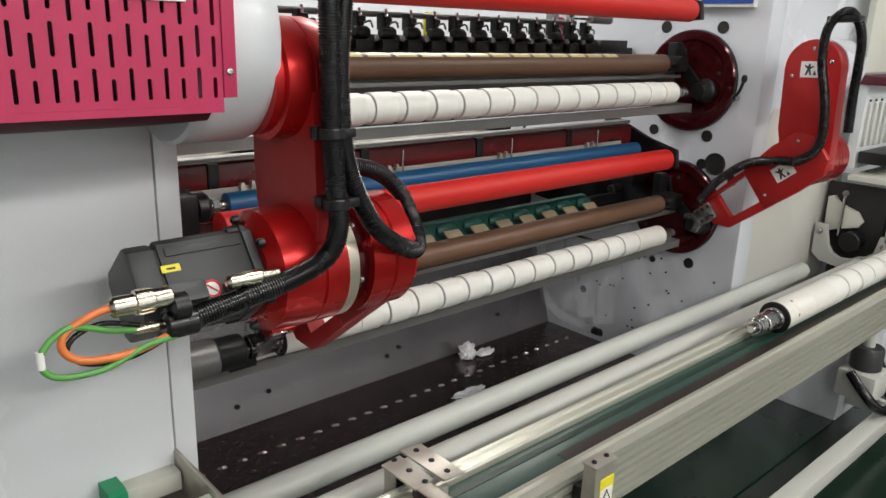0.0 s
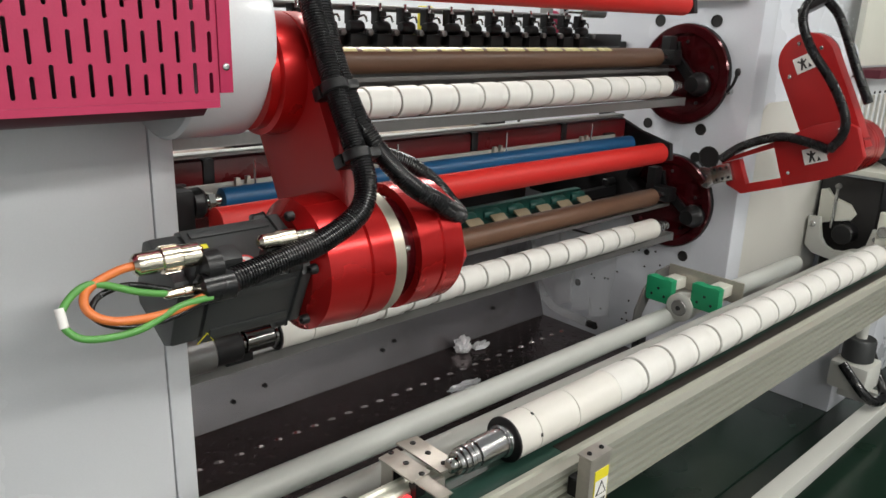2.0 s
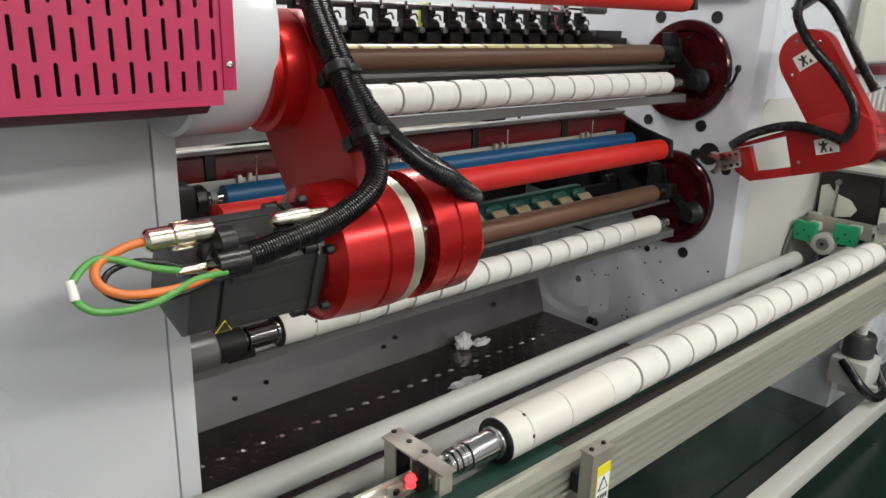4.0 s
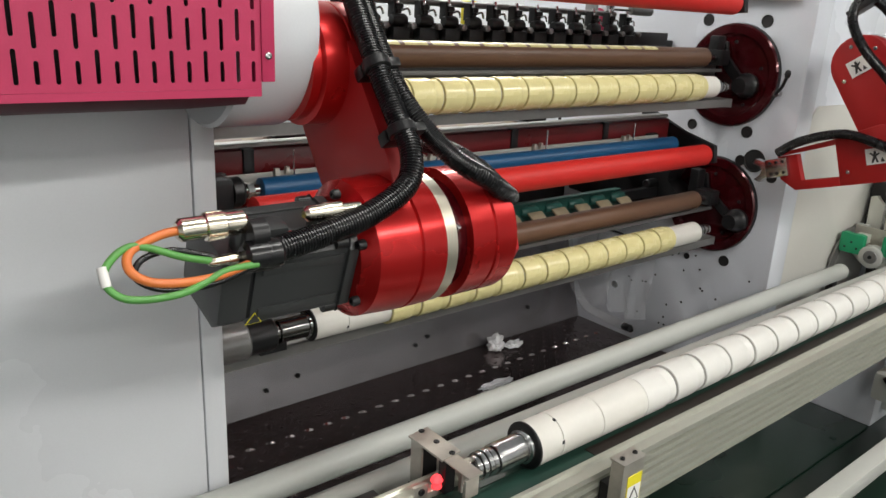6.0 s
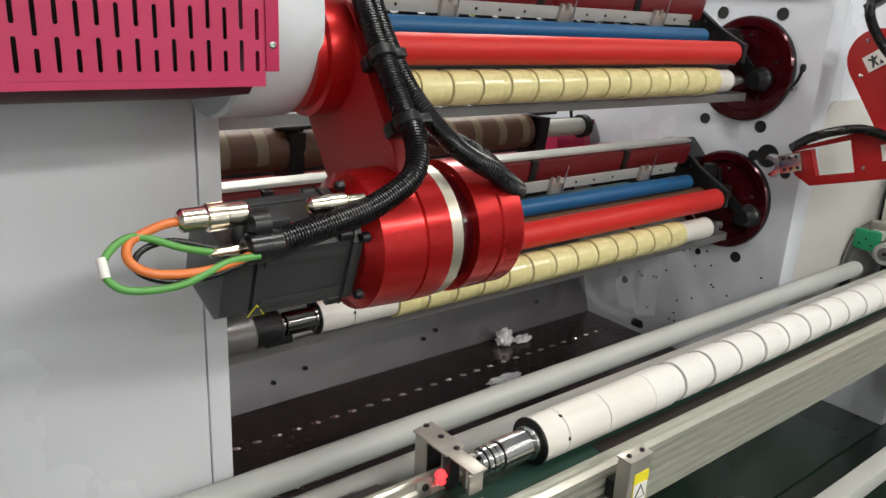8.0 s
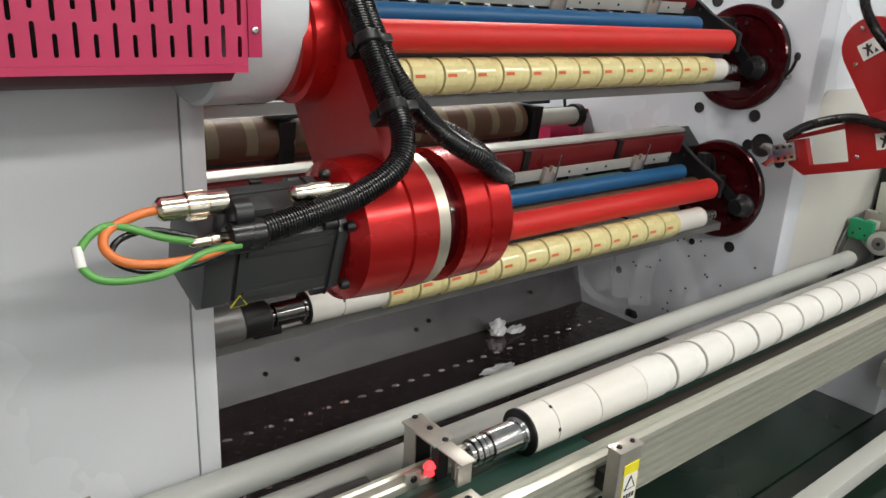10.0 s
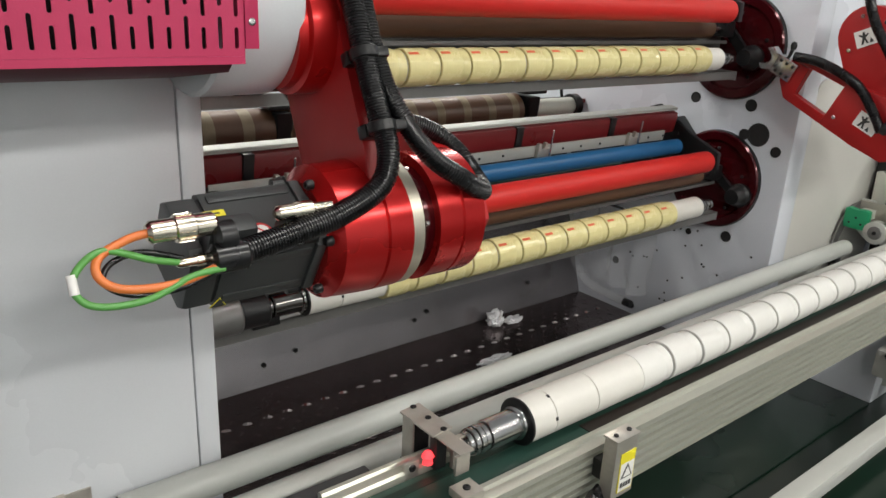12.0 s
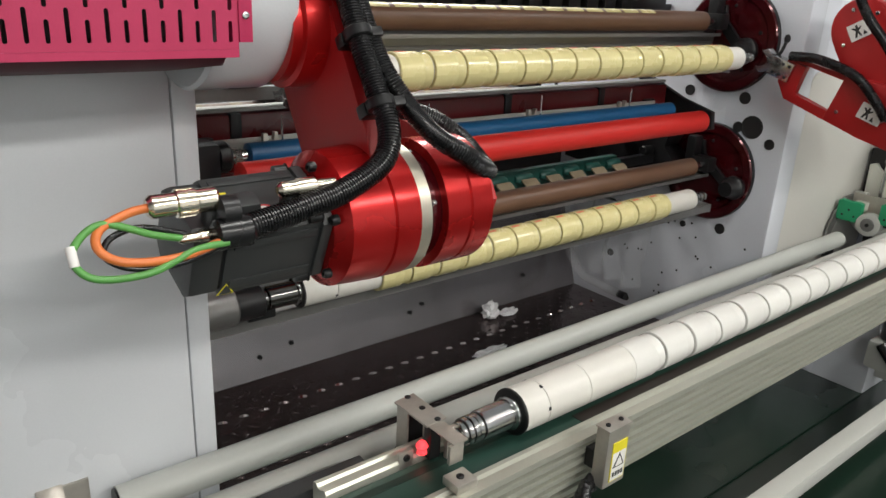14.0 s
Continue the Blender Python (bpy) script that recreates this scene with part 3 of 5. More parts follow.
SHAFT_LOW, CORES_LOW, CM_LOW = shaft("rewind_shaft", "steel rewind shaft with a row of cores and wound yellow tape", 0.552, 2.215, 13, 0.7765, pose(0, 1.2375, 0.715), 0.0415, 0.0975, 0.0482, M_DCHROME, (0.645,))
SHAFT_NEW, CORES_NEW, CM_NEW = shaft("core_shaft", "steel loading shaft full of empty white paper cores", 0.652, 2.66, 15, 0.982, pose(0, 0.58, 0.677), 0.046, PITCH, 0.052, M_STEEL, (0.715, 0.836))
WRAPS = []
for cores, meshes in ((CORES_UP, CM_UP), (CORES_LOW, CM_LOW)):
    for c in cores:
        for k in range(6):
            WRAPS.append((child("film_wrap", meshes["wrap"], c, pose(0, 0, 0)), 60.0 * k))
        WRAPS.append((child("print_mark", meshes["mark"], c, pose(0, 0, 0)), 0.0))

for cz, cy in ((1.255, 1.289), (0.715, 1.2375)):
    cup = thing("shaft_chuck", "grey shaft chuck with black jaw on the drive side", "chuck", pose(0.25, cy, cz), "drive chucks")
    part("cup", lathe([(0, 0.046), (0.13, 0.046), (0.135, 0.042), (0.135, 0.03)], "x", seg=36), M_GREYBAR, cup)
    part("jaw", lathe([(0.135, 0.03), (0.137, 0.040), (0.20, 0.040), (0.204, 0.036), (0.204, 0.026)], "x", seg=28), M_BLACK, cup)
    part("catch", box(0.17, 0.24, -0.006, 0.006, -0.05, -0.028, 0.002), M_BLACK, cup)

# ---------------------------------------------------------------- contact rollers and swing frames
for by, bz, nm in ((1.40, 1.355, "u"), (1.35, 0.80, "l")):
    br = thing("contact_roller", "brown rubber contact roller with steel journals", "roller", pose(0, by, bz), "contact rollers")
    part("roller_body", lathe([(0.40, 0.03), (0.40, 0.036), (2.37, 0.036), (2.37, 0.03)], "x", seg=32), M_BROWN, br)
    part("journal", lathe([(2.37, 0.016), (2.45, 0.016), (2.45, 0.01)], "x", seg=16), M_STEEL, br)
    part("bearing_block", box(2.45, 2.51, -0.03, 0.05, -0.03, 0.03, 0.006), M_BLACK, br)
    if nm == "u":
        for k in range(17):
            part("film_strip", lathe([(0.4505 + 0.0945 * k, 0.0368), (0.4505 + 0.0945 * k + 0.078, 0.0368)], "x", (0, 0, 0), 8, a0=75.0, a1=135.0), M_TAPE, br)
gb = thing("guide_bar", "flat grey steel guide bar", "guide bar", pose(0, 1.41, 1.30), "guide bars")
part("bar", prism([(-0.02, 0.0), (0.03, 0.0), (0.03, 0.008), (-0.02, 0.012)], 0.30, 2.5, 0.001), M_GREYBAR, gb)
gb2 = copy_thing(gb, pose(0, 1.36, 0.748))
gpl = thing("guide_plate", "ribbed grey steel guide plate behind the upper shaft", "guide plate", pose(0, 1.446, 1.243))
part("plate", prism([(0.0, 0.0), (0.0, 0.022), (0.004, 0.025), (0.004, 0.030), (0.0, 0.033), (0.0, 0.054), (0.004, 0.057), (0.004, 0.062), (0.0, 0.065), (0.0, 0.088), (0.010, 0.088), (0.010, 0.0)], 0.252, PX - 0.001), M_GREYBAR, gpl)
gro = thing("guide_roller", "brown rubber guide roller behind the upper shaft", "roller", pose(0, 1.415, 1.213))
part("roller_body", lathe([(0.30, 0.018), (0.30, 0.022), (2.42, 0.022), (2.42, 0.018)], "x", seg=24), M_BROWN, gro)
part("journal", lathe([(2.42, 0.010), (PX - 0.001, 0.010)], "x", seg=14), M_STEEL, gro)
gp = thing("guide_trough", "grey folded steel trough under the shaft", "trough", pose(0, 1.36, 1.175), "troughs")
part("trough", prism([(-0.06, 0.0), (-0.055, 0.028), (-0.05, 0.028), (-0.054, 0.006), (0.10, 0.006), (0.10, 0.0)], 0.27, 2.45), M_GREYBAR, gp)
part("front_lip", box(0.27, 2.45, -0.0625, -0.0608, 0.004, 0.0285), M_GREYBAR, gp)
for ex in (0.262, 2.4505):
    part("end_plate", box(ex, ex + 0.006, -0.06, 0.10, -0.004, 0.03, 0.001), M_GREYBAR, gp)
gp2 = copy_thing(gp, pose(0, 1.34, 0.62))


def swing_frame(m):
    th = thing("roller_unit", "swing frame with a red and a blue rubber roller", "roller frame", m, "swing frames")
    r = part("red_roller", lathe([(0.44, 0.034), (0.442, 0.040), (2.288, 0.040), (2.29, 0.034)], "x", seg=36), M_REDROLL, th)
    part("journal", cyl(2.29, 2.36, 0.012, "x", seg=16), M_STEEL, r)
    b = part("blue_roller", lathe([(0.508, 0.022), (0.510, 0.028), (2.238, 0.028), (2.24, 0.022)], "x", (0, 0.108, 0.03), seg=32), M_BLUE, th)
    part("journal", lathe([(0.46, 0.014), (0.51, 0.014)], "x", (0, 0.108, 0.03), seg=16), M_CHROME, b)
    part("bearing", lathe([(0.43, 0.02), (0.43, 0.036), (0.452, 0.038), (0.460, 0.032), (0.460, 0.02)], "x", (0, 0.108, 0.03), seg=24), M_BLACK, th)
    beam = part("cross_beam", box(0.30, 2.32, 0.185, 0.235, 0.065, 0.150, 0.016), M_MAROON, th)
    part("clip_rail", box(0.40, 2.20, 0.150, 0.156, 0.057, 0.095, 0.001), M_RAIL, beam)
    part("top_bar", prism([(0.198, 0.153), (0.238, 0.153), (0.238, 0.163), (0.201, 0.163), (0.198, 0.160)], 0.30, 2.32, 0.001), M_RAIL, beam, "pale steel cover strip")
    for k in range(4):
        cx = 0.60 + 0.467 * k
        part("clip", prism([(cx - 0.034, 0.049), (cx + 0.030, 0.049), (cx + 0.030, 0.085), (cx + 0.006, 0.085), (cx + 0.006, 0.107), (cx - 0.004, 0.107), (cx - 0.004, 0.087), (cx - 0.022, 0.087), (cx - 0.022, 0.105), (cx - 0.034, 0.105)], 0.136, 0.1495, 0.0015, "y"), M_BRACKET, beam)
        part("clip_pin", cyl(0.020, 0.150, 0.0028, "z", (cx + 0.014, 0.129, 0), seg=8), M_STEEL, beam)
        part("beam_joint", box(cx - 0.10, cx - 0.07, 0.178, 0.242, 0.055, 0.1525, 0.004), M_BLACK, beam)
        for q in (0.10, 0.19, 0.29):
            bolt(beam, cx + q, 0.150, 0.075, 0.0045, "y", -1, 0.003)
    for x in (0.42, 2.20):
        part("end_bearing", box(x - 0.035, x + 0.035, 0.17, 0.25, 0.0, 0.064, 0.01), M_BLACK, th)
    part("lock_nut", lathe([(0.472, 0.014), (0.472, 0.021), (0.488, 0.021), (0.488, 0.014)], "x", (0, 0.108, 0.03), seg=6), M_CHROME, th)
    part("pivot_block", box(0.262, 0.430, 0.075, 0.16, -0.05, 0.070, 0.014), M_BLACK, th)
    for x in (0.345, 2.335):
        part("end_arm", prism([(-0.03, -0.03), (0.03, -0.035), (0.16, -0.005), (0.30, 0.04), (0.33, 0.12), (0.29, 0.14), (0.12, 0.07), (-0.02, 0.035)], x - 0.014 if x < 1 else x - 0.012, x + 0.012, 0.003) if x > 1 else
             prism([(0.08, -0.03), (0.16, -0.01), (0.30, 0.04), (0.33, 0.12), (0.29, 0.14), (0.09, 0.07)], x - 0.03, x + 0.03, 0.003), M_BLACK, th)
    return th, beam


SWING_UP, BEAM_UP = swing_frame(pose(0, 1.26, 1.552))
SWING_LOW, BEAM_LOW = swing_frame(pose(0, 1.288, 0.999))

for bz in (0.72,):
    rb = thing("roller_bracket", "black cast roller bracket beside the side frame", "bracket", pose(PX, 1.56, bz), "roller brackets")
    part("casting", prism([(-0.10, 0.0), (0.22, -0.04), (0.50, -0.02), (0.50, 0.13), (0.26, 0.14), (0.16, 0.23), (0.0, 0.27), (-0.07, 0.20), (-0.03, 0.12), (-0.12, 0.06)], -0.14, -0.004, 0.01), M_BLACK, rb)
    part("air_fitting", cyl(-0.20, -0.14, 0.02, "x", (0, 0.02, 0.10), bev=0.004, seg=18), M_BLACK, rb)
    part("guide_rod", cyl(-0.30, -0.14, 0.010, "x", (0, 0.10, 0.16), seg=14), M_STEEL, rb)

# knife bank
kb = thing("knife_bank", "row of black pneumatic knife holders on a rail", "knife bank", pose(0.02, 1.62, 1.397))
part("rail", box(0.35, 2.42, 0.0, 0.05, -0.01, 0.04, 0.004), M_BLACK, kb)
part("mount_bar", box(0.232, PX - 0.0225, 0.055, 0.085, -0.02, 0.01, 0.003), M_BLACK, kb)
part("valve_cover", box(1.36, 1.41, 0.052, 0.075, 0.012, 0.115, 0.004), M_YELLOW, kb, "yellow valve cover")
part("air_pipe", cyl(0.35, 2.1, 0.010, "x", (0, 0.03, 0.10), seg=12), M_GREYBAR, kb)
for k in range(18):
    cx = 0.4535 + 0.0985 * k
    h = part("knife_holder", box(cx - 0.008, cx + 0.008, -0.02, 0.012, 0.02, 0.088, 0.003), M_BLACK, kb)
    part("valve_body", lathe([(-0.026, 0.014), (-0.018, 0.019), (0.018, 0.019), (0.026, 0.014)], "x", (cx, -0.015, 0.045), 14), M_BLACK, h)
    part("fitting", lathe([(0.086, 0.009), (0.098, 0.009), (0.10, 0.006), (0.115, 0.005)], "z", (cx, -0.005, 0), 10), M_STEEL, h)
    part("side_arm", sweep([(cx + 0.008, -0.01, 0.07), (cx + 0.035, -0.012, 0.078), (cx + 0.045, -0.012, 0.06)], 0.0035, 8, steps=4), M_STEEL, h)
    part("foot", box(cx - 0.030, cx + 0.030, -0.034, 0.0, -0.014, 0.026, 0.004), M_BLACK, h)
    part("air_block", box(cx - 0.020, cx - 0.009, -0.016, 0.014, 0.052, 0.104, 0.002), M_BLACK, h)
    part("head", box(cx - 0.012, cx + 0.012, -0.024, 0.014, 0.076, 0.092, 0.003), M_BLACK, h)
    part("knob", lathe([(-0.034, 0.004), (-0.040, 0.010), (-0.054, 0.010), (-0.056, 0.006)], "y", (cx + 0.030, 0, 0.030), 10), M_GREYBAR, h)
pr = thing("film_roll", "pink roll end behind the knife bank", "roll", pose(2.66, 2.10, 1.475))
part("roll", lathe([(-0.10, 0.02), (-0.10, 0.055), (-0.095, 0.06), (0.10, 0.06), (0.10, 0.02)], "x", seg=28), M_PINK, pr)
part("bracket_arm", box(-0.16, -0.135, -0.03, 0.03, -0.04, 0.10, 0.005), M_GREYBAR, pr)
part("spindle", cyl(-0.17, -0.09, 0.014, "x", seg=14), M_BLACK, pr)
bar2 = thing("air_cylinder", "small grey air cylinder beside the knife bank", "air cylinder", pose(2.2, 1.64, 1.515))
part("barrel", cyl(0, 0.13, 0.017, "x", bev=0.003, seg=20), M_GREYBAR, bar2)
part("piston_rod", cyl(-0.12, 0, 0.005, "x", seg=10), M_CHROME, bar2)
part("fork", box(-0.14, -0.11, -0.01, 0.01, -0.012, 0.012, 0.003), M_STEEL, bar2)

# lower knife strip
ks = thing("separator_strip", "dark green rubber separator strip with kraft pads", "separator", pose(0.03, 1.53, 0.766))
part("mount_bar", box(0.222, PX - 0.0325, 0.031, 0.06, 0.0, 0.04, 0.003), M_BLACK, ks)
part("rubber_strip", box(0.45, 2.1, 0.0, 0.03, 0.0, 0.07, 0.005), M_DGREEN, ks)
for k in range(13):
    part("pad", prism([(-0.062, 0.008), (-0.022, 0.034), (-0.018, 0.037), (-0.020, 0.041), (-0.026, 0.039), (-0.065, 0.012)], 0.560 + 0.124 * k, 0.560 + 0.124 * k + 0.07, 0.001), M_PAD, ks)
    part("rubber_lobe", lathe([(0, 0.012), (0.012, 0.02), (0.07, 0.02), (0.082, 0.012)], "x", (0.545 + 0.124 * k, 0.0, 0.04), 12), M_DGREEN, ks)

# beams and rollers deep in the machine
for by, bz, h in ((1.95, 0.80, 0.09),):
    cb = thing("cross_beam", "maroon painted steel cross beam", "beam", pose(0, by, bz), "cross beams")
    part("beam", box(0.25, PX, 0, 0.08, 0, h, 0.008), M_MAROON, cb)
    for k in range(6):
        part("stud", cyl(-0.03, 0, 0.012, "y", (0.55 + 0.35 * k, 0, h * 0.5), seg=14), M_BLACK, cb)
sr = thing("slitting_roller", "dark brown slitting roller with reflections put on as pale strips", "roller", pose(0, 1.74, 1.035))
part("roller_body", lathe([(0.25, 0.050), (0.252, 0.062), (1.71, 0.062), (1.712, 0.050)], "x", seg=40), M_BROWN, sr)
# pale arcs are reflections on the roller, put on as coloured strips
for k in range(11):
    part("reflection_strip", lathe([(0.50 + 0.115 * k, 0.0626), (0.535 + 0.115 * k, 0.0626)], "x", (0, 0, 0), 26, a0=20.0, a1=215.0), M_PAD, sr)
part("journal", lathe([(1.712, 0.034), (2.02, 0.034), (2.03, 0.028)], "x", seg=28), M_CREAM, sr)
part("end_hub", lathe([(2.02, 0.020), (2.02, 0.046), (2.05, 0.046), (2.055, 0.020)], "x", seg=28), M_BLACK, sr)
for cx in (0.74, 1.755):
    part("carrier", prism([(-0.05, -0.13), (0.05, -0.13), (0.045, -0.02), (0.06, 0.055), (-0.07, 0.055), (-0.065, 0.02)], cx - 0.025, cx + 0.025, 0.006), M_BLACK, sr)
    part("carrier_cap", box(cx - 0.05, cx + 0.05, -0.075, 0.06, 0.066, 0.084, 0.004), M_BLACK, sr)
rp = thing("cross_pipe", "red painted cross pipe", "pipe", pose(0, 1.75, 0.92))
part("pipe", cyl(0.25, PX, 0.03, "x", seg=20), M_RED, rp)

# ---------------------------------------------------------------- loading rail in front
pipe1 = thing("rail_pipe", "grey painted round rail pipe in front of the tray", "pipe", pose(0, 0.979, 0.493), "rail pipes")
part("tube", lathe([(0.030, 0.025), (0.030, 0.033), (2.99, 0.033), (3.0, 0.025)], "x", seg=36), M_PIPE, pipe1)
part("end_cap", lathe([(0.026, 0.010), (0.026, 0.029), (0.0295, 0.031), (0.0295, 0.010)], "x", seg=28), M_BLACK, pipe1)
stop = thing("stop_bracket", "small folded stainless bracket on the drive housing", "bracket", pose(-0.05, 1.0335, 0.44))
part("plate", box(-0.045, 0.045, -0.004, 0.0, -0.05, 0.095, 0.0008), M_BRACKET, stop)
part("flange", prism([(-0.045, 0.045), (-0.041, 0.045), (0.0, 0.094), (0.0, 0.098), (-0.003, 0.097)], -0.045, 0.0, 0.0006), M_BRACKET, stop)
for q in (-0.025, 0.025):
    bolt(stop, q, -0.004, -0.02, 0.006)
pipe2 = thing("rail_pipe", "pale cream round pipe along the conveyor", "pipe", pose(0, 0.765, 0.565), "rail pipes")
part("tube", lathe([(-0.1, 0.025), (-0.1, 0.031), (3.0, 0.031), (3.0, 0.025)], "x", seg=36), M_PIPE2, pipe2)

conv = thing("conveyor", "aluminium profile conveyor with a green belt", "conveyor", pose(0, 0, 0))
part("belt", box(0.275, 3.8, 0.508, 0.606, 0.612, 0.630, 0.002), M_BELT, conv)
part("back_profile", prism([(0.609, 0.50), (0.652, 0.50), (0.652, 0.640), (0.648, 0.645), (0.640, 0.645), (0.636, 0.640), (0.625, 0.640), (0.621, 0.645), (0.613, 0.645), (0.609, 0.640)], 0.262, 3.8), M_ALU, conv)
part("belt_groove", box(0.276, 3.8, 0.574, 0.590, 0.6295, 0.6312), M_GROOVE, conv)
# brown strip along the core shaft, with the roll's shadow in its colour
part("shaded_belt_edge", box(0.80, 3.8, 0.5085, 0.550, 0.6295, 0.6316), M_BELTEDGE, conv)
part("side_strip", box(0.42, 3.8, 0.506, 0.5078, 0.60, 0.642), M_BLACK, conv)
prof = []
for k in range(6):
    z = 0.648 - 0.0203 * k
    prof += [(0.462, z), (0.462, z - 0.0105), (0.474, z - 0.0120), (0.474, z - 0.0188)]
prof = [(0.505, 0.648), (0.494, 0.650), (0.490, 0.644), (0.482, 0.644), (0.478, 0.650), (0.462, 0.650)] + prof + [(0.462, 0.526), (0.505, 0.526)]
part("front_profile", prism(prof, 0.262, 3.8), M_ALU, conv)
part("cover_bar", box(0.05, 0.386, 0.664, 0.700, 0.600, 0.618, 0.002), M_MOTOR, conv)

sbox = thing("sensor_box", "small stainless sensor box with a warning sticker on the conveyor", "sensor", pose(0.765, 0.425, 0.632))
part("casing", box(-0.035, 0.028, -0.02, 0.010, -0.062, 0.06, 0.004), M_BRACKET, sbox)
part("mount", box(-0.025, 0.018, 0.0105, 0.0366, -0.04, 0.0, 0.002), M_BLACK, sbox)
part("cap", box(-0.037, 0.030, -0.022, 0.012, 0.061, 0.066, 0.002), M_BRACKET, sbox)
# warning sticker on the sensor box
stk = part("sticker", box(-0.020, 0.022, -0.0215, -0.0203, -0.05, 0.034), M_YELLOW, sbox, "yellow sticker with a black warning triangle")
part("triangle", prism([(-0.015, -0.020), (0.017, -0.020), (0.001, 0.010)], -0.0228, -0.0222, 0, "y"), M_INK, stk)
part("triangle_field", prism([(-0.010, -0.0172), (0.012, -0.0172), (0.001, 0.0035)], -0.0234, -0.0229, 0, "y"), M_LABEL, stk)
part("print_field", box(-0.018, 0.020, -0.0221, -0.0216, -0.048, 0.012), M_LABEL, stk)
for k in range(4):
    part("print_mark", box(-0.014 + 0.008 * k, -0.008 + 0.008 * k, -0.0226, -0.0222, -0.040, -0.030), M_INK, stk)
for bx in (-0.022, 0.015):
    bolt(sbox, bx, -0.005, 0.066, 0.005, "z", 1, 0.004)

part("cable_bundle", sweep([(-0.03, 0.01, -0.07), (-0.06, 0.0, -0.06), (-0.085, -0.02, -0.10), (-0.09, -0.03, -0.18), (-0.10, -0.02, -0.30)], 0.013, 12, 0.001, 0.006), M_HOSE, sbox)
part("cable_bundle", sweep([(-0.03, 0.01, -0.05), (-0.075, 0.0, -0.07), (-0.11, -0.02, -0.13), (-0.12, -0.02, -0.30)], 0.009, 10), M_HOSE, sbox)
# end bracket with a lifting head
eb = thing("end_bracket", "worn stainless end stop bracket with a lifting head", "bracket", pose(0.514, 0.645, 0.60))
part("base_block", box(-0.045, 0.045, -0.06, 0.06, -0.10, 0.0, 0.003), M_BLACK, eb)
part("side_wing", box(-0.062, -0.047, -0.05, 0.03, -0.05, 0.02, 0.002), M_BRACKET, eb)
HEAD = part("lifting_head", prism([(-0.055, 0.066), (-0.012, 0.070), (-0.012, 0.074), (-0.055, 0.070)], -0.05, 0.05, 0.0008, "y"), M_BRACKET, eb, "stainless top plate")
part("cheek", box(-0.052, -0.048, 0.012, 0.045, -0.03, 0.066, 0.001), M_BRACKET, HEAD)
part("cheek", box(-0.016, 0.016, -0.062, -0.052, -0.06, 0.056, 0.002), M_BRACKET, HEAD)
# added black plate; the shaded cavity of the head is put into its colour
part("shade_plate", box(-0.045, -0.008, 0.02, 0.024, -0.03, 0.066, 0.001), M_BLACK, HEAD)
for by in (-0.045, 0.0, 0.045):
    bolt(HEAD, -0.028, by, 0.072, 0.006, "z", 1, 0.003)
FLAP = part("flap", prism([(0.0, -0.002), (0.052, -0.006), (0.052, -0.002), (0.0, 0.002)], -0.065, 0.065, 0.0008, "y"), M_BRACKET, eb, "hinged stainless flap")
for by in (-0.045, 0.0, 0.045):
    bolt(FLAP, 0.026, by, 0.0, 0.006, "z", 1, 0.003)
part("sensor_light", lathe([(-0.016, 0.004), (-0.012, 0.010), (-0.004, 0.008), (0.002, 0.012), (0.010, 0.008), (0.014, 0.003)], "z", (-0.060, -0.044, 0.026), 9), M_LASER, HEAD, "glowing red sensor lamp")

part("sensor_back", box(-0.046, -0.022, -0.050, -0.030, -0.005, 0.066, 0.002), M_BLACK, HEAD)
part("sensor_mount", box(-0.104, -0.072, -0.036, -0.028, -0.036, 0.022, 0.002), M_BRACKET, HEAD)
bolt(HEAD, -0.088, -0.036, 0.010, 0.007, "y", -1, 0.004)
part("side_post", box(-0.059, -0.029, -0.120, -0.113, 0.030, 0.067, 0.001), M_BRACKET, HEAD)
part("bridge_plate", box(-0.052, -0.020, -0.120, -0.0505, 0.067, 0.070, 0.0008), M_BRACKET, HEAD)
part("foot", box(-0.084, -0.039, -0.172, -0.132, 0.0505, 0.067, 0.002), M_BRACKET, eb)
bolt(eb, -0.062, -0.152, 0.067, 0.007, "z", 1, 0.004)

# pusher carriage with green blocks
CAR = thing("pusher_carriage", "steel carriage with two green plastic gripper blocks on the rail pipe", "carriage", pose(0, 0.985, 0.50))
part("post", box(-0.18, -0.135, 0.055, 0.085, -0.15, -0.06, 0.002), M_BLACK, CAR)
part("side_plate", prism([(0.028, 0.13), (-0.05, 0.125), (-0.13, 0.07), (-0.17, 0.0), (-0.18, -0.10), (-0.135, -0.10), (-0.13, -0.02), (-0.09, 0.035), (-0.03, 0.06), (0.028, 0.06)], 0.0865, 0.0965, 0.002, "y"), M_GREYBAR, CAR)
part("saddle", box(-0.06, 0.06, -0.06, 0.06, 0.026, 0.06, 0.003), M_BRACKET, CAR)
part("cross_plate", box(0.02, 0.028, -0.20, 0.086, 0.062, 0.14, 0.002), M_BRACKET, CAR)
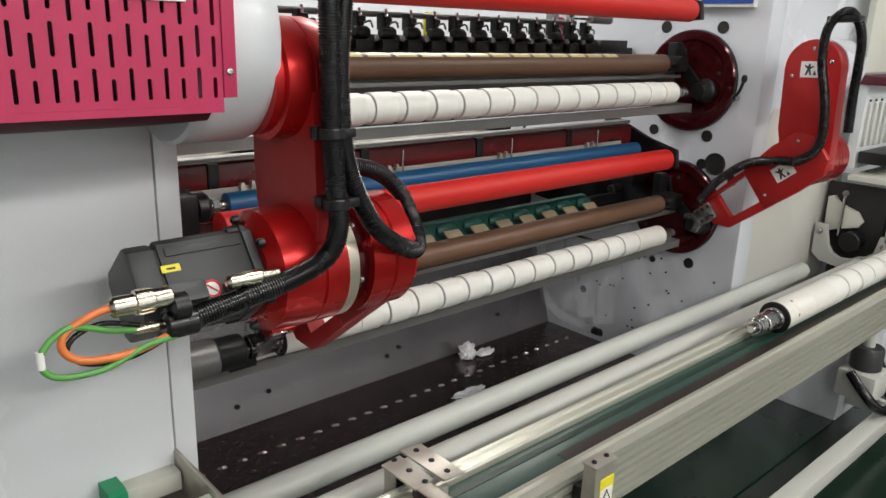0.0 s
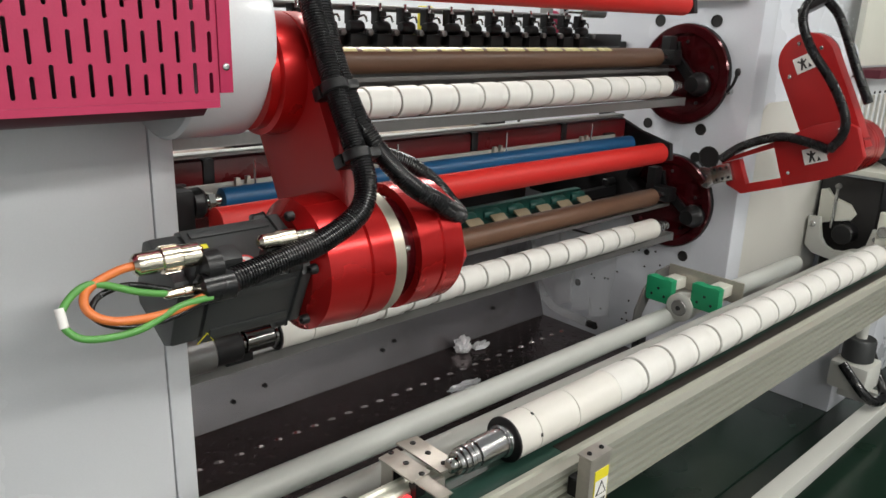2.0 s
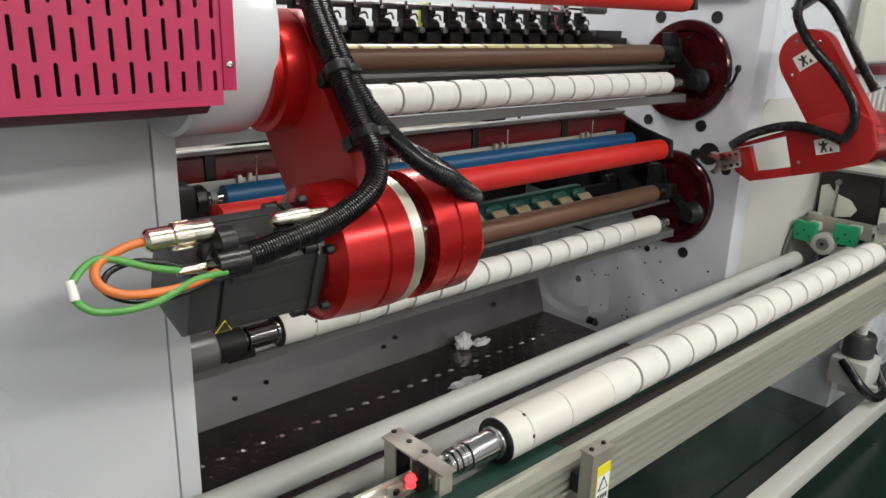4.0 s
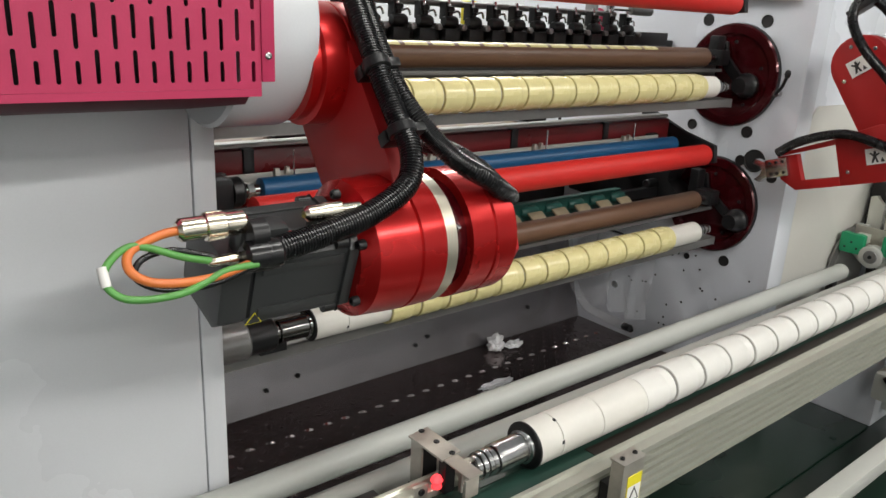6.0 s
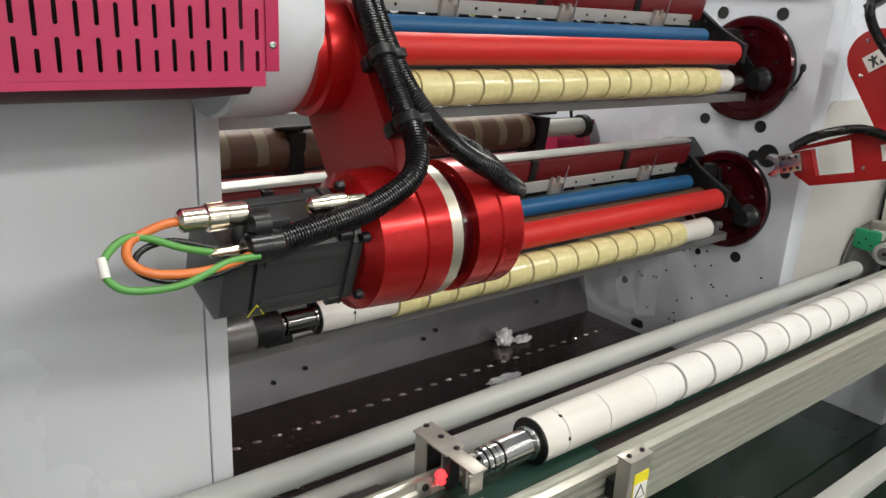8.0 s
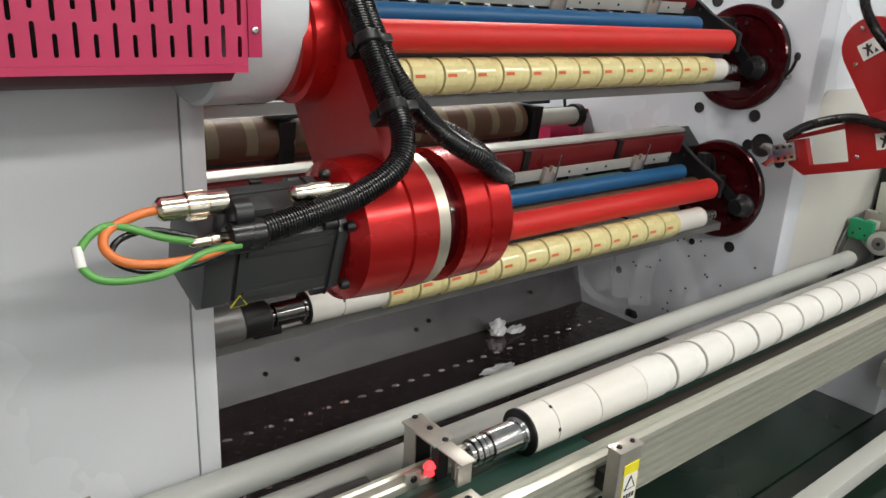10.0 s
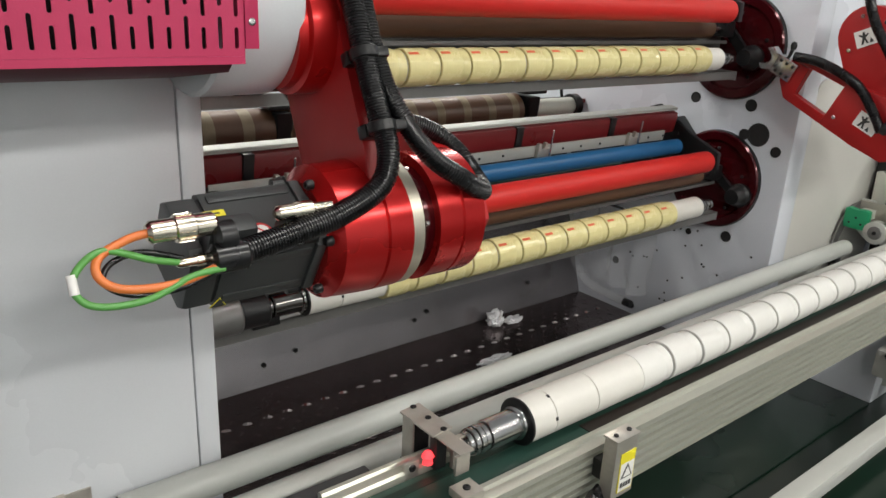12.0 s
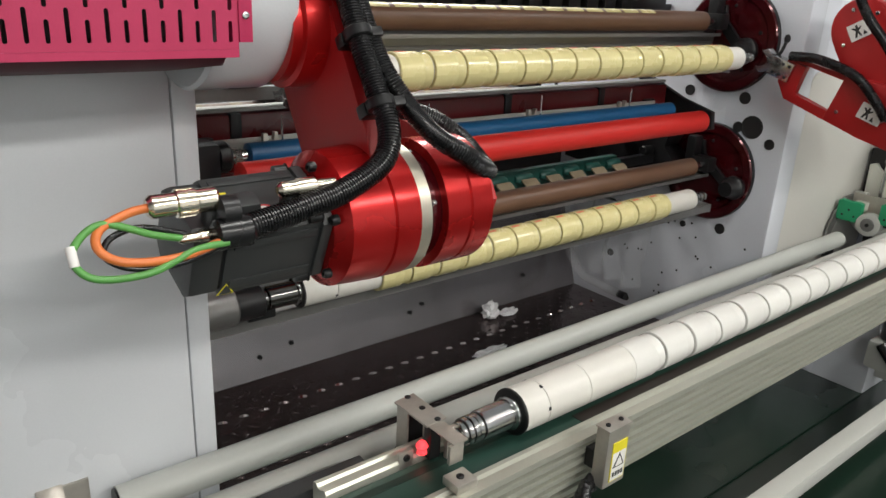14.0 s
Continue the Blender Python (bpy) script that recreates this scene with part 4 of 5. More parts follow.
for yy, up in ((-0.138, 0.028), (0.036, 0.01)):
    part("arm_block", box(-0.09, 0.018, yy - 0.025, yy + 0.025, 0.06 + up, 0.10 + up, 0.003), M_CREAM, CAR)
    g = part("gripper_block", prism([(yy - 0.045, 0.03 + up), (yy + 0.045, 0.03 + up), (yy + 0.05, 0.05 + up), (yy + 0.05, 0.115 + up), (yy + 0.03, 0.12 + up), (yy, 0.112 + up), (yy - 0.03, 0.12 + up), (yy - 0.05, 0.115 + up), (yy - 0.05, 0.05 + up)], -0.125, -0.092, 0.003), M_GREEN, CAR, "green plastic gripper block")
    for q, w in ((-0.025, 0.055), (0.025, 0.055), (0.0, 0.08)):
        part("screw_hole", cyl(-0.1262, -0.124, 0.005, "x", (0, yy + q, w + up), seg=10), M_BLACK, g)

part("clamp_roller", lathe([(-0.135, 0.030), (-0.135, 0.044), (-0.131, 0.050), (-0.096, 0.050), (-0.092, 0.044), (-0.092, 0.020)], "x", (0, -0.055, 0.046), 32), M_PIPE2, CAR, "pale steel clamp roller")
part("roller_hub", lathe([(-0.139, 0.009), (-0.139, 0.026), (-0.134, 0.030), (-0.10, 0.030)], "x", (0, -0.055, 0.046), 28), M_GREYBAR, CAR)
part("roller_bolt", lathe([(-0.142, 0.003), (-0.142, 0.008), (-0.1385, 0.009)], "x", (0, -0.055, 0.046), 12), M_BLACK, CAR)

# far end of the conveyor, supports and feet
sup = thing("shaft_cradle", "pale cast cradle holding a black rod behind the rail pipe", "cradle", pose(3.305, 0.935, 0.462))
cradle = [(0.14, 0.18), (0.14, 0.04), (0.10, 0.005), (0.0, -0.01), (-0.10, 0.0), (-0.19, 0.04), (-0.19, 0.17), (-0.14, 0.17), (-0.13, 0.09), (-0.09, 0.06)]
cradle += [(0.0 + 0.08 * math.cos(radians(a)), 0.11 + 0.08 * math.sin(radians(a))) for a in (220, 250, 280, 310, 340)] + [(0.085, 0.14), (0.09, 0.18)]
part("cradle_plate", prism(cradle, 0.0, 0.03, 0.004), M_PIPE2, sup)
part("rod", lathe([(0.02, 0.042), (0.025, 0.048), (0.12, 0.048), (0.9, 0.048)], "x", (0, -0.01, 0.115), seg=28), M_BLACK, sup)
part("backing", box(0.09, 0.12, -0.12, 0.145, 0.0, 0.37, 0.004), M_DARK, sup)
part("back_plate", prism([(0.125, 0.13), (0.13, 0.30), (0.10, 0.31), (0.07, 0.27), (-0.01, 0.25), (-0.04, 0.21), (-0.02, 0.175), (0.05, 0.165)], 0.065, 0.085, 0.004), M_CREAM, sup)
part("link_rod", cyl(0.13, 0.32, 0.008, "z", (0.05, 0.05, 0), seg=14), M_STEEL, sup)
part("rod_eye", lathe([(-0.012, 0.004), (-0.008, 0.013), (0.008, 0.013), (0.012, 0.004)], "x", (0.05, 0.05, 0.33), 16), M_GREYBAR, sup)
for q, w in ((0.115, 0.145), (-0.165, 0.13), (-0.16, 0.07)):
    bolt(sup, 0.0, q, w, 0.015, "x", -1, 0.012, M_STEEL)
tw = thing("roller_bracket", "upright cream bracket with a small pulley", "bracket", pose(3.16, 0.70, 0.62))
part("upright", box(-0.015, 0.015, -0.03, 0.03, -0.10, 0.13, 0.004), M_CREAM, tw)
part("pulley", cyl(-0.03, -0.017, 0.025, "x", (0, 0, 0.05), bev=0.003, seg=20), M_STEEL, tw)

leg = thing("support_frame", "grey square tube support frame under the conveyor", "frame", pose(0, 0, 0))
part("long_tube", box(0.6, 2.75, 0.44, 0.50, 0.06, 0.12, 0.006), M_PIPE2, leg)
part("cross_tube", box(2.764, 2.80, 0.46, 0.95, 0.06, 0.12, 0.006), M_PIPE2, leg)
part("leg", box(0.60, 0.66, 0.55, 0.61, 0.0, 0.51, 0.006), M_PIPE2, leg)
for cx in (0.63, 2.73):
    cs = thing("castor", "small black levelling castor under the frame", "castor", pose(cx, 0.33, 0.0), "castors")
    part("wheel", cyl(-0.015, 0.015, 0.03, "x", (0, 0, 0.03), bev=0.004, seg=20), M_RUBBER, cs)
    part("stem", cyl(0.05, 0.08, 0.012, "z", seg=12), M_STEEL, cs)
    part("fork", box(-0.022, 0.022, -0.015, 0.015, 0.045, 0.058, 0.002), M_BLACK, cs)
mat_f = thing("floor_mat", "dark green mat on the floor under the conveyor", "mat", pose(0, 0, 0))
part("sheet", box(0.7, 2.68, 0.64, 1.0, 0.001, 0.008, 0.002), M_FLOOR, mat_f)
base = thing("base_cabinet", "pale grey base cabinet beside the side frame", "cabinet", pose(0, 0, 0))
part("body", box(2.695, 3.7, 0.64, 1.06, 0.0, 0.36, 0.008), M_PLATE, base)
mu = thing("drive_unit", "grey motor in a pale casing with a black cable loop", "drive unit", pose(2.62, 0.56, 0.26))
part("casing", box(-0.05, 0.105, -0.07, 0.07, -0.09, 0.02, 0.018), M_PIPE2, mu)
part("motor_can", lathe([(0.02, 0.05), (0.025, 0.056), (0.10, 0.056), (0.11, 0.05), (0.11, 0.02)], "z", (0.03, 0, 0), 28), M_MOTOR, mu)
part("neck", cyl(0.11, 0.30, 0.02, "z", (0.03, 0, 0), seg=16), M_PIPE2, mu)
part("cable_loop", sweep([(-0.06, 0.02, 0.02), (-0.075, -0.06, -0.05), (-0.03, -0.10, -0.10), (0.08, -0.10, -0.11), (0.13, -0.05, -0.05), (0.13, 0.0, 0.05), (0.10, 0.03, 0.10)], 0.018), M_HOSE, mu)

# neighbouring machine beyond the arm
nb = thing("feeder_machine", "cream feeder unit with white combs beyond the arm", "machine", pose(3.1, 0.55, 0.0))
part("body", box(0.35, 1.9, -0.6, 0.50, 0.0, 0.70, 0.01), M_DARK, nb)
part("back_board", box(0.30, 1.9, 0.44, 0.48, 0.90, 1.28, 0.006), M_WHITE, nb)
part("top_rail", box(0.28, 1.9, 0.36, 0.50, 1.281, 1.32, 0.006), M_PINKD, nb)
part("back_grille", box(0.30, 1.9, 0.47, 0.50, 1.33, 1.75, 0.006), M_CREAM, nb)
part("tray", box(0.22, 1.9, -0.5, 0.43, 0.86, 0.885, 0.004), M_CREAM, nb)
part("brush_rail", box(0.30, 1.9, 0.30, 0.43, 0.93, 0.985, 0.006), M_BLACK, nb)
part("lower_beam", box(0.12, 1.9, -0.05, 0.03, 0.74, 0.80, 0.006), M_BLACK, nb)
for k in range(22):
    part("comb_tooth", box(0.33 + 0.07 * k, 0.336 + 0.07 * k, 0.425, 0.438, 1.0, 1.20, 0.001), M_BEIGE, nb)
    part("comb_pin", cyl(-0.006, 0, 0.006, "y", (0.345 + 0.07 * k, 0.438, 1.21), seg=8), M_BLACK, nb)
    part("brush", prism([(0.29, 0.925), (0.34, 0.925), (0.25, 0.888), (0.235, 0.888)], 0.33 + 0.07 * k, 0.345 + 0.07 * k), M_BLACK, nb)

# ---------------------------------------------------------------- swing arms
L1, L2 = 0.33, 0.50
ARM_L = thing("loading_robot", "glossy red swing arm with a geared servo motor at its elbow", "robot arm", pose(0, PY, PZ))
part("hub", lathe([(0.312, 0.05), (0.312, 0.092), (0.328, 0.092), (0.331, 0.102), (0.378, 0.102), (0.380, 0.099), (0.382, 0.102), (0.412, 0.102), (0.417, 0.099), (0.417, 0.05)], "x", seg=64), M_RED, ARM_L)
ol = []
for k in range(13):
    a = radians(180 * k / 12)
    ol.append((0.10 * math.cos(a), 0.10 * math.sin(a)))
ol += [(-0.10, -0.22), (-0.09, -L1 + 0.02), (0.09, -L1 + 0.02), (0.112, -0.22), (0.112, -0.05)]
part("upper_arm", prism(ol, 0.372, 0.428, 0.004), M_REDP, ARM_L)
E_ = (0, 0, -L1)
part("elbow_drum", lathe([(0.284, 0.05), (0.286, 0.084), (0.305, 0.108), (0.378, 0.112), (0.381, 0.108), (0.384, 0.112), (0.428, 0.112)], "x", E_, 56), M_RED, ARM_L)
part("elbow_ring", lathe([(0.428, 0.09), (0.428, 0.111), (0.450, 0.111), (0.450, 0.09)], "x", E_, 56), M_RING, ARM_L, "satin nickel gap ring")
part("elbow_neck", lathe([(0.450, 0.096), (0.482, 0.096)], "x", E_, 48), M_DISC, ARM_L)
part("elbow_cap", lathe([(0.482, 0.06), (0.482, 0.112), (0.530, 0.112), (0.533, 0.108), (0.536, 0.112), (0.579, 0.112), (0.585, 0.105), (0.585, 0.03)], "x", E_, 56), M_RED, ARM_L)
for k in range(6):
    a = radians(60 * k + 15)
    bolt(ARM_L, 0.288, 0.094 * math.cos(a), -L1 + 0.094 * math.sin(a), 0.008, "x", -1, 0.012)
    bolt(ARM_L, 0.466, 0.097 * math.cos(a), -L1 + 0.097 * math.sin(a), 0.006, "x", -1, 0.006, M_STEEL)


def eight(h, c):
    return [(-h + c, -h), (h - c, -h), (h, -h + c), (h, h - c), (h - c, h), (-h + c, h), (-h, h - c), (-h, -h + c)]


# the motor is turned about its shaft; its plug face looks up and forwards
MH = 0.064
mo = part("servo_motor", prism(eight(MH, 0.012), 0.125, 0.276, 0.003), M_MOTOR, ARM_L, "dark grey servo motor")
mo.matrix_basis = pose(0, 0, -L1, -36)
REST = mo.matrix_basis.inverted()
part("rear_cap", prism(eight(MH - 0.0015, 0.016), 0.078, 0.122, 0.006), M_MOTOR, mo)
part("joint", prism(eight(MH - 0.004, 0.014), 0.1215, 0.1255), M_BLACK, mo)
part("flange", prism(eight(0.070, 0.020), 0.268, 0.2855, 0.003), M_MOTOR, mo)
part("side_rib", box(0.135, 0.262, -0.043, -0.028, -MH - 0.003, -MH + 0.001, 0.0015), M_MOTOR, mo)
part("side_rib", box(0.135, 0.262, 0.028, 0.043, -MH - 0.003, -MH + 0.001, 0.0015), M_MOTOR, mo)
part("side_rib", box(0.135, 0.262, -MH - 0.003, -MH + 0.001, 0.030, 0.044, 0.0015), M_MOTOR, mo)
for q in (-1, 1):
    for w in (-1, 1):
        part("flange_bolt", lathe([(0.246, 0.004), (0.247, 0.009), (0.266, 0.009), (0.268, 0.011)], "x", (0, q * 0.058, w * 0.058), 14), M_BLACK, mo)
part("connector_base", box(0.098, 0.170, -0.100, -0.056, -0.060, -0.026, 0.008), M_MOTOR, mo)
part("connector_base", box(0.208, 0.285, -0.096, -0.056, -0.058, -0.032, 0.006), M_MOTOR, mo)
part("connector_collar", lathe([(0.104, 0.012), (0.106, 0.021), (0.128, 0.021), (0.130, 0.017)], "x", (0, -0.100, -0.064), 18), M_BLACK, mo)
part("plug", lathe([(0.018, 0.010), (0.023, 0.015), (0.052, 0.015), (0.054, 0.018), (0.078, 0.018), (0.08, 0.016), (0.104, 0.016), (0.108, 0.012)], "x", (0, -0.118, -L1 + 0.026), 18), M_NICKEL, mo, "nickel-plated cable plug").matrix_basis = REST
for k in range(12):
    part("knurl", box(0.056, 0.076, -0.0012, 0.0012, 0.0172, 0.0189), M_NICKEL, mo).matrix_basis = REST @ pose(0, -0.118, -L1 + 0.026, 30 * k)
part("plug", lathe([(0.195, 0.006), (0.20, 0.011), (0.222, 0.011), (0.226, 0.013), (0.252, 0.013), (0.256, 0.009), (0.285, 0.008)], "x", (0, -0.114, -L1 + 0.026), 18), M_NICKEL, mo, "nickel-plated cable plug").matrix_basis = REST
part("plug", lathe([(0.05, 0.004), (0.055, 0.0065), (0.075, 0.0065), (0.077, 0.008), (0.10, 0.008), (0.105, 0.005)], "x", (0, -0.108, -L1 - 0.018), 14), M_NICKEL, mo).matrix_basis = REST
ys = part("sticker", box(0.122, 0.152, -MH - 0.0012, -MH - 0.0002, 0.004, 0.016), M_YELLOW, mo, "small yellow sticker")
part("print_line", box(0.130, 0.144, -MH - 0.0018, -MH - 0.0013, 0.008, 0.011), M_INK, ys)
rs = part("round_sticker", lathe([(-MH - 0.0012, 0.002), (-MH - 0.0012, 0.015), (-MH + 0.001, 0.015)], "y", (0.190, 0, -0.036), 24), M_LABEL, mo, "round prohibition sticker")
part("sticker_ring", lathe([(-MH - 0.0016, 0.0112), (-MH - 0.0022, 0.013), (-MH - 0.0016, 0.015)], "y", (0.190, 0, -0.036), 24, caps=False), M_REDINK, rs)
part("sticker_bar", box(-0.010, 0.010, -MH - 0.0022, -MH - 0.0016, -0.0012, 0.0012), M_REDINK, rs).matrix_basis = pose(0.190, 0, -0.036, 0, 45, 0)
wm = part("warning_mark", prism([(0.119, 0.054), (0.145, 0.054), (0.132, 0.034)], -MH - 0.0012, -MH - 0.0002, 0, "z"), M_YELLOW, mo, "yellow warning triangle outline")
part("mark_field", prism([(0.1212, 0.0529), (0.1428, 0.0529), (0.132, 0.0362)], -MH - 0.0018, -MH - 0.0013, 0, "z"), M_MOTOR, wm)
part("green_cable", sweep([(0.06, -0.108, -L1 - 0.018), (0.02, -0.115, -L1 - 0.008), (-0.04, -0.125, -L1 + 0.012), (-0.078, -0.13, -L1 - 0.018), (-0.062, -0.13, -L1 - 0.050), (0.0, -0.13, -L1 - 0.056), (0.06, -0.128, -L1 - 0.038), (0.105, -0.125, -L1 - 0.035)], 0.0046), M_GCABLE, mo, "green servo cable").matrix_basis = REST
part("orange_cable", sweep([(0.022, -0.118, -L1 + 0.026), (-0.005, -0.12, -L1 + 0.022), (-0.042, -0.124, -L1 + 0.006), (-0.048, -0.126, -L1 - 0.018), (-0.022, -0.128, -L1 - 0.038), (0.04, -0.127, -L1 - 0.043), (0.105, -0.122, -L1 - 0.03)], 0.0056), M_OCABLE, mo, "orange servo cable").matrix_basis = REST
part("black_cable", sweep([(0.06, -0.108, -L1 - 0.012), (0.01, -0.112, -L1 + 0.004), (-0.03, -0.118, -L1 - 0.004), (-0.042, -0.12, -L1 - 0.026), (-0.015, -0.124, -L1 - 0.046), (0.04, -0.124, -L1 - 0.05), (0.105, -0.118, -L1 - 0.034)], 0.004), M_HOSE, mo, "black signal cable").matrix_basis = REST
part("cable_tag", cyl(-0.012, 0.012, 0.0058, "z", (-0.078, -0.13, -L1 - 0.022), seg=12), M_LABEL, mo, "white cable tag").matrix_basis = REST
hose = part("hose", sweep([(0.395, -0.13, 0.30), (0.388, -0.135, 0.15), (0.385, -0.135, 0.02), (0.384, -0.136, -0.10), (0.386, -0.138, -0.18), (0.384, -0.145, -0.24), (0.362, -0.138, -0.288), (0.30, -0.122, -0.318), (0.22, -0.114, -0.335), (0.12, -0.114, -0.351)], 0.0165, 16, 0.0018, 0.0046), M_HOSE, ARM_L, "black corrugated cable hose")
part("end_gland", lathe([(0.092, 0.014), (0.097, 0.021), (0.14, 0.021), (0.145, 0.017)], "x", (0, -0.114, -0.351), 18), M_HOSE, hose)
for cz, cx, cy in ((-0.085, 0.384, -0.136), (-0.20, 0.386, -0.139)):
    part("clamp", lathe([(-0.009, 0.0165), (-0.009, 0.0205), (-0.007, 0.0225), (0.007, 0.0225), (0.009, 0.0205), (0.009, 0.0165)], "z", (cx, cy, cz), 20, caps=False), M_BLACK, hose)
    part("clamp_block", box(cx - 0.020, cx + 0.022, cy + 0.016, -0.0985, cz - 0.011, cz + 0.011, 0.004), M_BLACK, hose)
    part("clamp_strap", box(cx + 0.016, cx + 0.040, cy - 0.012, cy + 0.020, cz - 0.008, cz + 0.008, 0.004), M_BLACK, hose)
hose2 = part("hose", sweep([(0.44, -0.125, 0.30), (0.424, -0.125, 0.15), (0.410, -0.125, 0.02), (0.412, -0.127, -0.10), (0.425, -0.132, -0.17), (0.465, -0.137, -0.25), (0.530, -0.132, -0.298), (0.590, -0.100, -0.318), (0.622, -0.055, -0.290), (0.612, -0.025, -0.225), (0.555, -0.010, -0.175), (0.435, 0.0, -0.15)], 0.015, 16, 0.0018, 0.0048), M_HOSE, ARM_L, "black corrugated cable hose")


def gripper(parent, x, s):
    g = part("gripper", box(x - 0.022, x + 0.022, L2 - 0.13, L2 - 0.045, -0.035, 0.035, 0.004), M_STEEL, parent, "bright steel shaft gripper")
    part("jaw", prism([(L2 - 0.06, 0.02), (L2 - 0.01, 0.045), (L2 + 0.01, 0.03), (L2 - 0.02, 0.018), (L2 - 0.03, 0.0), (L2 - 0.02, -0.018), (L2 + 0.01, -0.03), (L2 - 0.01, -0.045), (L2 - 0.06, -0.02)], x - 0.018, x + 0.018, 0.002), M_STEEL, g)
    for q in (-0.115, -0.09, -0.065):
        for w in (-0.02, 0.02):
            bolt(g, x + s * 0.022, L2 + q, w, 0.006, "x", s, 0.004)


LINK_L = part("lower_link", prism([(-0.095, -0.05), (-0.05, -0.092), (0.06, -0.098), (0.197, -0.096), (0.197, 0.072), (0.05, 0.096), (-0.05, 0.092), (-0.095, 0.05)], 0.55, 0.594, 0.005), M_REDP, ARM_L)
part("link_rail", prism([(0.197, -0.096), (0.36, -0.092), (0.41, -0.045), (0.41, 0.04), (0.335, 0.04), (0.335, -0.062), (0.197, -0.062)], 0.55, 0.594, 0.003), M_REDP, LINK_L)
part("link_rail", prism([(0.197, 0.072), (0.41, 0.052), (0.41, 0.0405), (0.197, 0.052)], 0.55, 0.594, 0.002), M_REDP, LINK_L)
part("gripper_arm", box(0.475, 0.548, 0.36, 0.408, -0.03, 0.03, 0.004), M_RED, LINK_L)
gripper(LINK_L, 0.50, -1)

AX = 2.50
ARM_R = thing("loading_robot", "glossy red swing arm with warning labels beside the side frame", "robot arm", pose(AX, PY, PZ))
ol = []
for k in range(13):
    a = radians(180 * k / 12)
    ol.append((0.098 * math.cos(a), 0.098 * math.sin(a)))
ol += [(-0.098, -0.22), (-0.095, -L1 - 0.03), (0.075, -L1 - 0.03), (0.098, -0.22)]
part("upper_arm", prism(ol, 0.0, 0.06, 0.004), M_REDP, ARM_R)
part("pivot_drum", lathe([(0.06, 0.10), (0.22, 0.10), (0.22, 0.05)], "x", seg=40), M_PLATE, ARM_R)
part("elbow_drum", lathe([(-0.002, 0.03), (-0.002, 0.084), (0.0, 0.096), (0.10, 0.096), (0.103, 0.09), (0.106, 0.096), (0.125, 0.096), (0.128, 0.09), (0.131, 0.096), (0.19, 0.096), (0.195, 0.086), (0.195, 0.03)], "x", E_, 40), M_RED, ARM_R)
lab = part("warning_label", box(-0.0025, -0.0005, -0.048, 0.040, -0.034, 0.022), M_LABEL, ARM_R, "white warning label")
part("pictogram", prism([(0.0, -0.026), (0.007, -0.026), (0.010, -0.012), (0.017, -0.026), (0.024, -0.026), (0.016, -0.004), (0.027, 0.006), (0.024, 0.010), (0.014, 0.004), (0.012, 0.014), (0.006, 0.014), (0.005, 0.003), (-0.005, 0.007), (-0.006, 0.003), (0.006, -0.006)], -0.0034, -0.0026), M_INK, lab)
part("hazard_mark", prism([(-0.018, -0.026), (-0.004, -0.026), (-0.010, -0.010)], -0.0034, -0.0026), M_INK, lab)
part("red_bar", box(-0.0034, -0.0026, -0.040, -0.022, 0.010, 0.017), M_REDINK, lab)
for q, w in ((-0.065, 0.02), (0.068, -0.03), (0.0, 0.066)):
    bolt(ARM_R, 0, q, w, 0.007, "x", -1, 0.004, M_STEEL)
LINK_R = part("lower_link", prism([(-0.095, -0.05), (-0.05, -0.092), (0.06, -0.098), (0.197, -0.096), (0.197, 0.072), (0.05, 0.096), (-0.05, 0.092), (-0.095, 0.05)], -0.035, -0.004, 0.004), M_REDP, ARM_R)
part("link_rail", prism([(0.197, -0.096), (0.36, -0.092), (0.41, -0.045), (0.41, 0.04), (0.335, 0.04), (0.335, -0.062), (0.197, -0.062)], -0.035, -0.004, 0.003), M_REDP, LINK_R)
part("link_rail", prism([(0.197, 0.072), (0.41, 0.052), (0.41, 0.0405), (0.197, 0.052)], -0.035, -0.004, 0.002), M_REDP, LINK_R)
for q, w in ((0.165, -0.05), (-0.04, 0.06)):
    bolt(LINK_R, -0.035, q, w, 0.007, "x", -1, 0.004, M_STEEL)
lab2 = part("warning_label", box(-0.0375, -0.0355, 0.02, 0.10, -0.035, 0.02), M_LABEL, LINK_R, "white warning label")
part("pictogram", prism([(0.060, -0.029), (0.067, -0.029), (0.070, -0.015), (0.077, -0.029), (0.084, -0.029), (0.076, -0.007), (0.087, 0.003), (0.084, 0.007), (0.074, 0.001), (0.072, 0.011), (0.066, 0.011), (0.065, 0.0), (0.055, 0.004), (0.054, 0.0), (0.066, -0.009)], -0.0384, -0.0376), M_INK, lab2)
part("hazard_mark", prism([(0.040, -0.029), (0.054, -0.029), (0.048, -0.013)], -0.0384, -0.0376), M_INK, lab2)
part("red_bar", box(-0.0384, -0.0376, 0.026, 0.045, 0.006, 0.013), M_REDINK, lab2)
gripper(LINK_R, -0.03, -1)
part("hose", sweep([(-0.05, 0.40, 0.055), (-0.055, 0.30, 0.085), (-0.055, 0.16, 0.085), (-0.058, 0.06, 0.04), (-0.058, 0.0, 0.0)], 0.015, 14, 0.002, 0.006), M_HOSE, LINK_R, "black corrugated cable hose")
part("hose", sweep([(-0.058, 0.0, -L1), (-0.06, -0.055, -L1 + 0.03), (-0.06, -0.085, -L1 + 0.09), (-0.055, -0.08, -0.12), (-0.05, -0.05, 0.03), (-0.05, -0.06, 0.14), (-0.02, -0.11, 0.185), (0.0, -0.15, 0.10), (0.02, -0.14, -0.1), (0.02, -0.14, -0.22)], 0.015, 14, 0.002, 0.006), M_HOSE, ARM_R, "black corrugated cable hose")


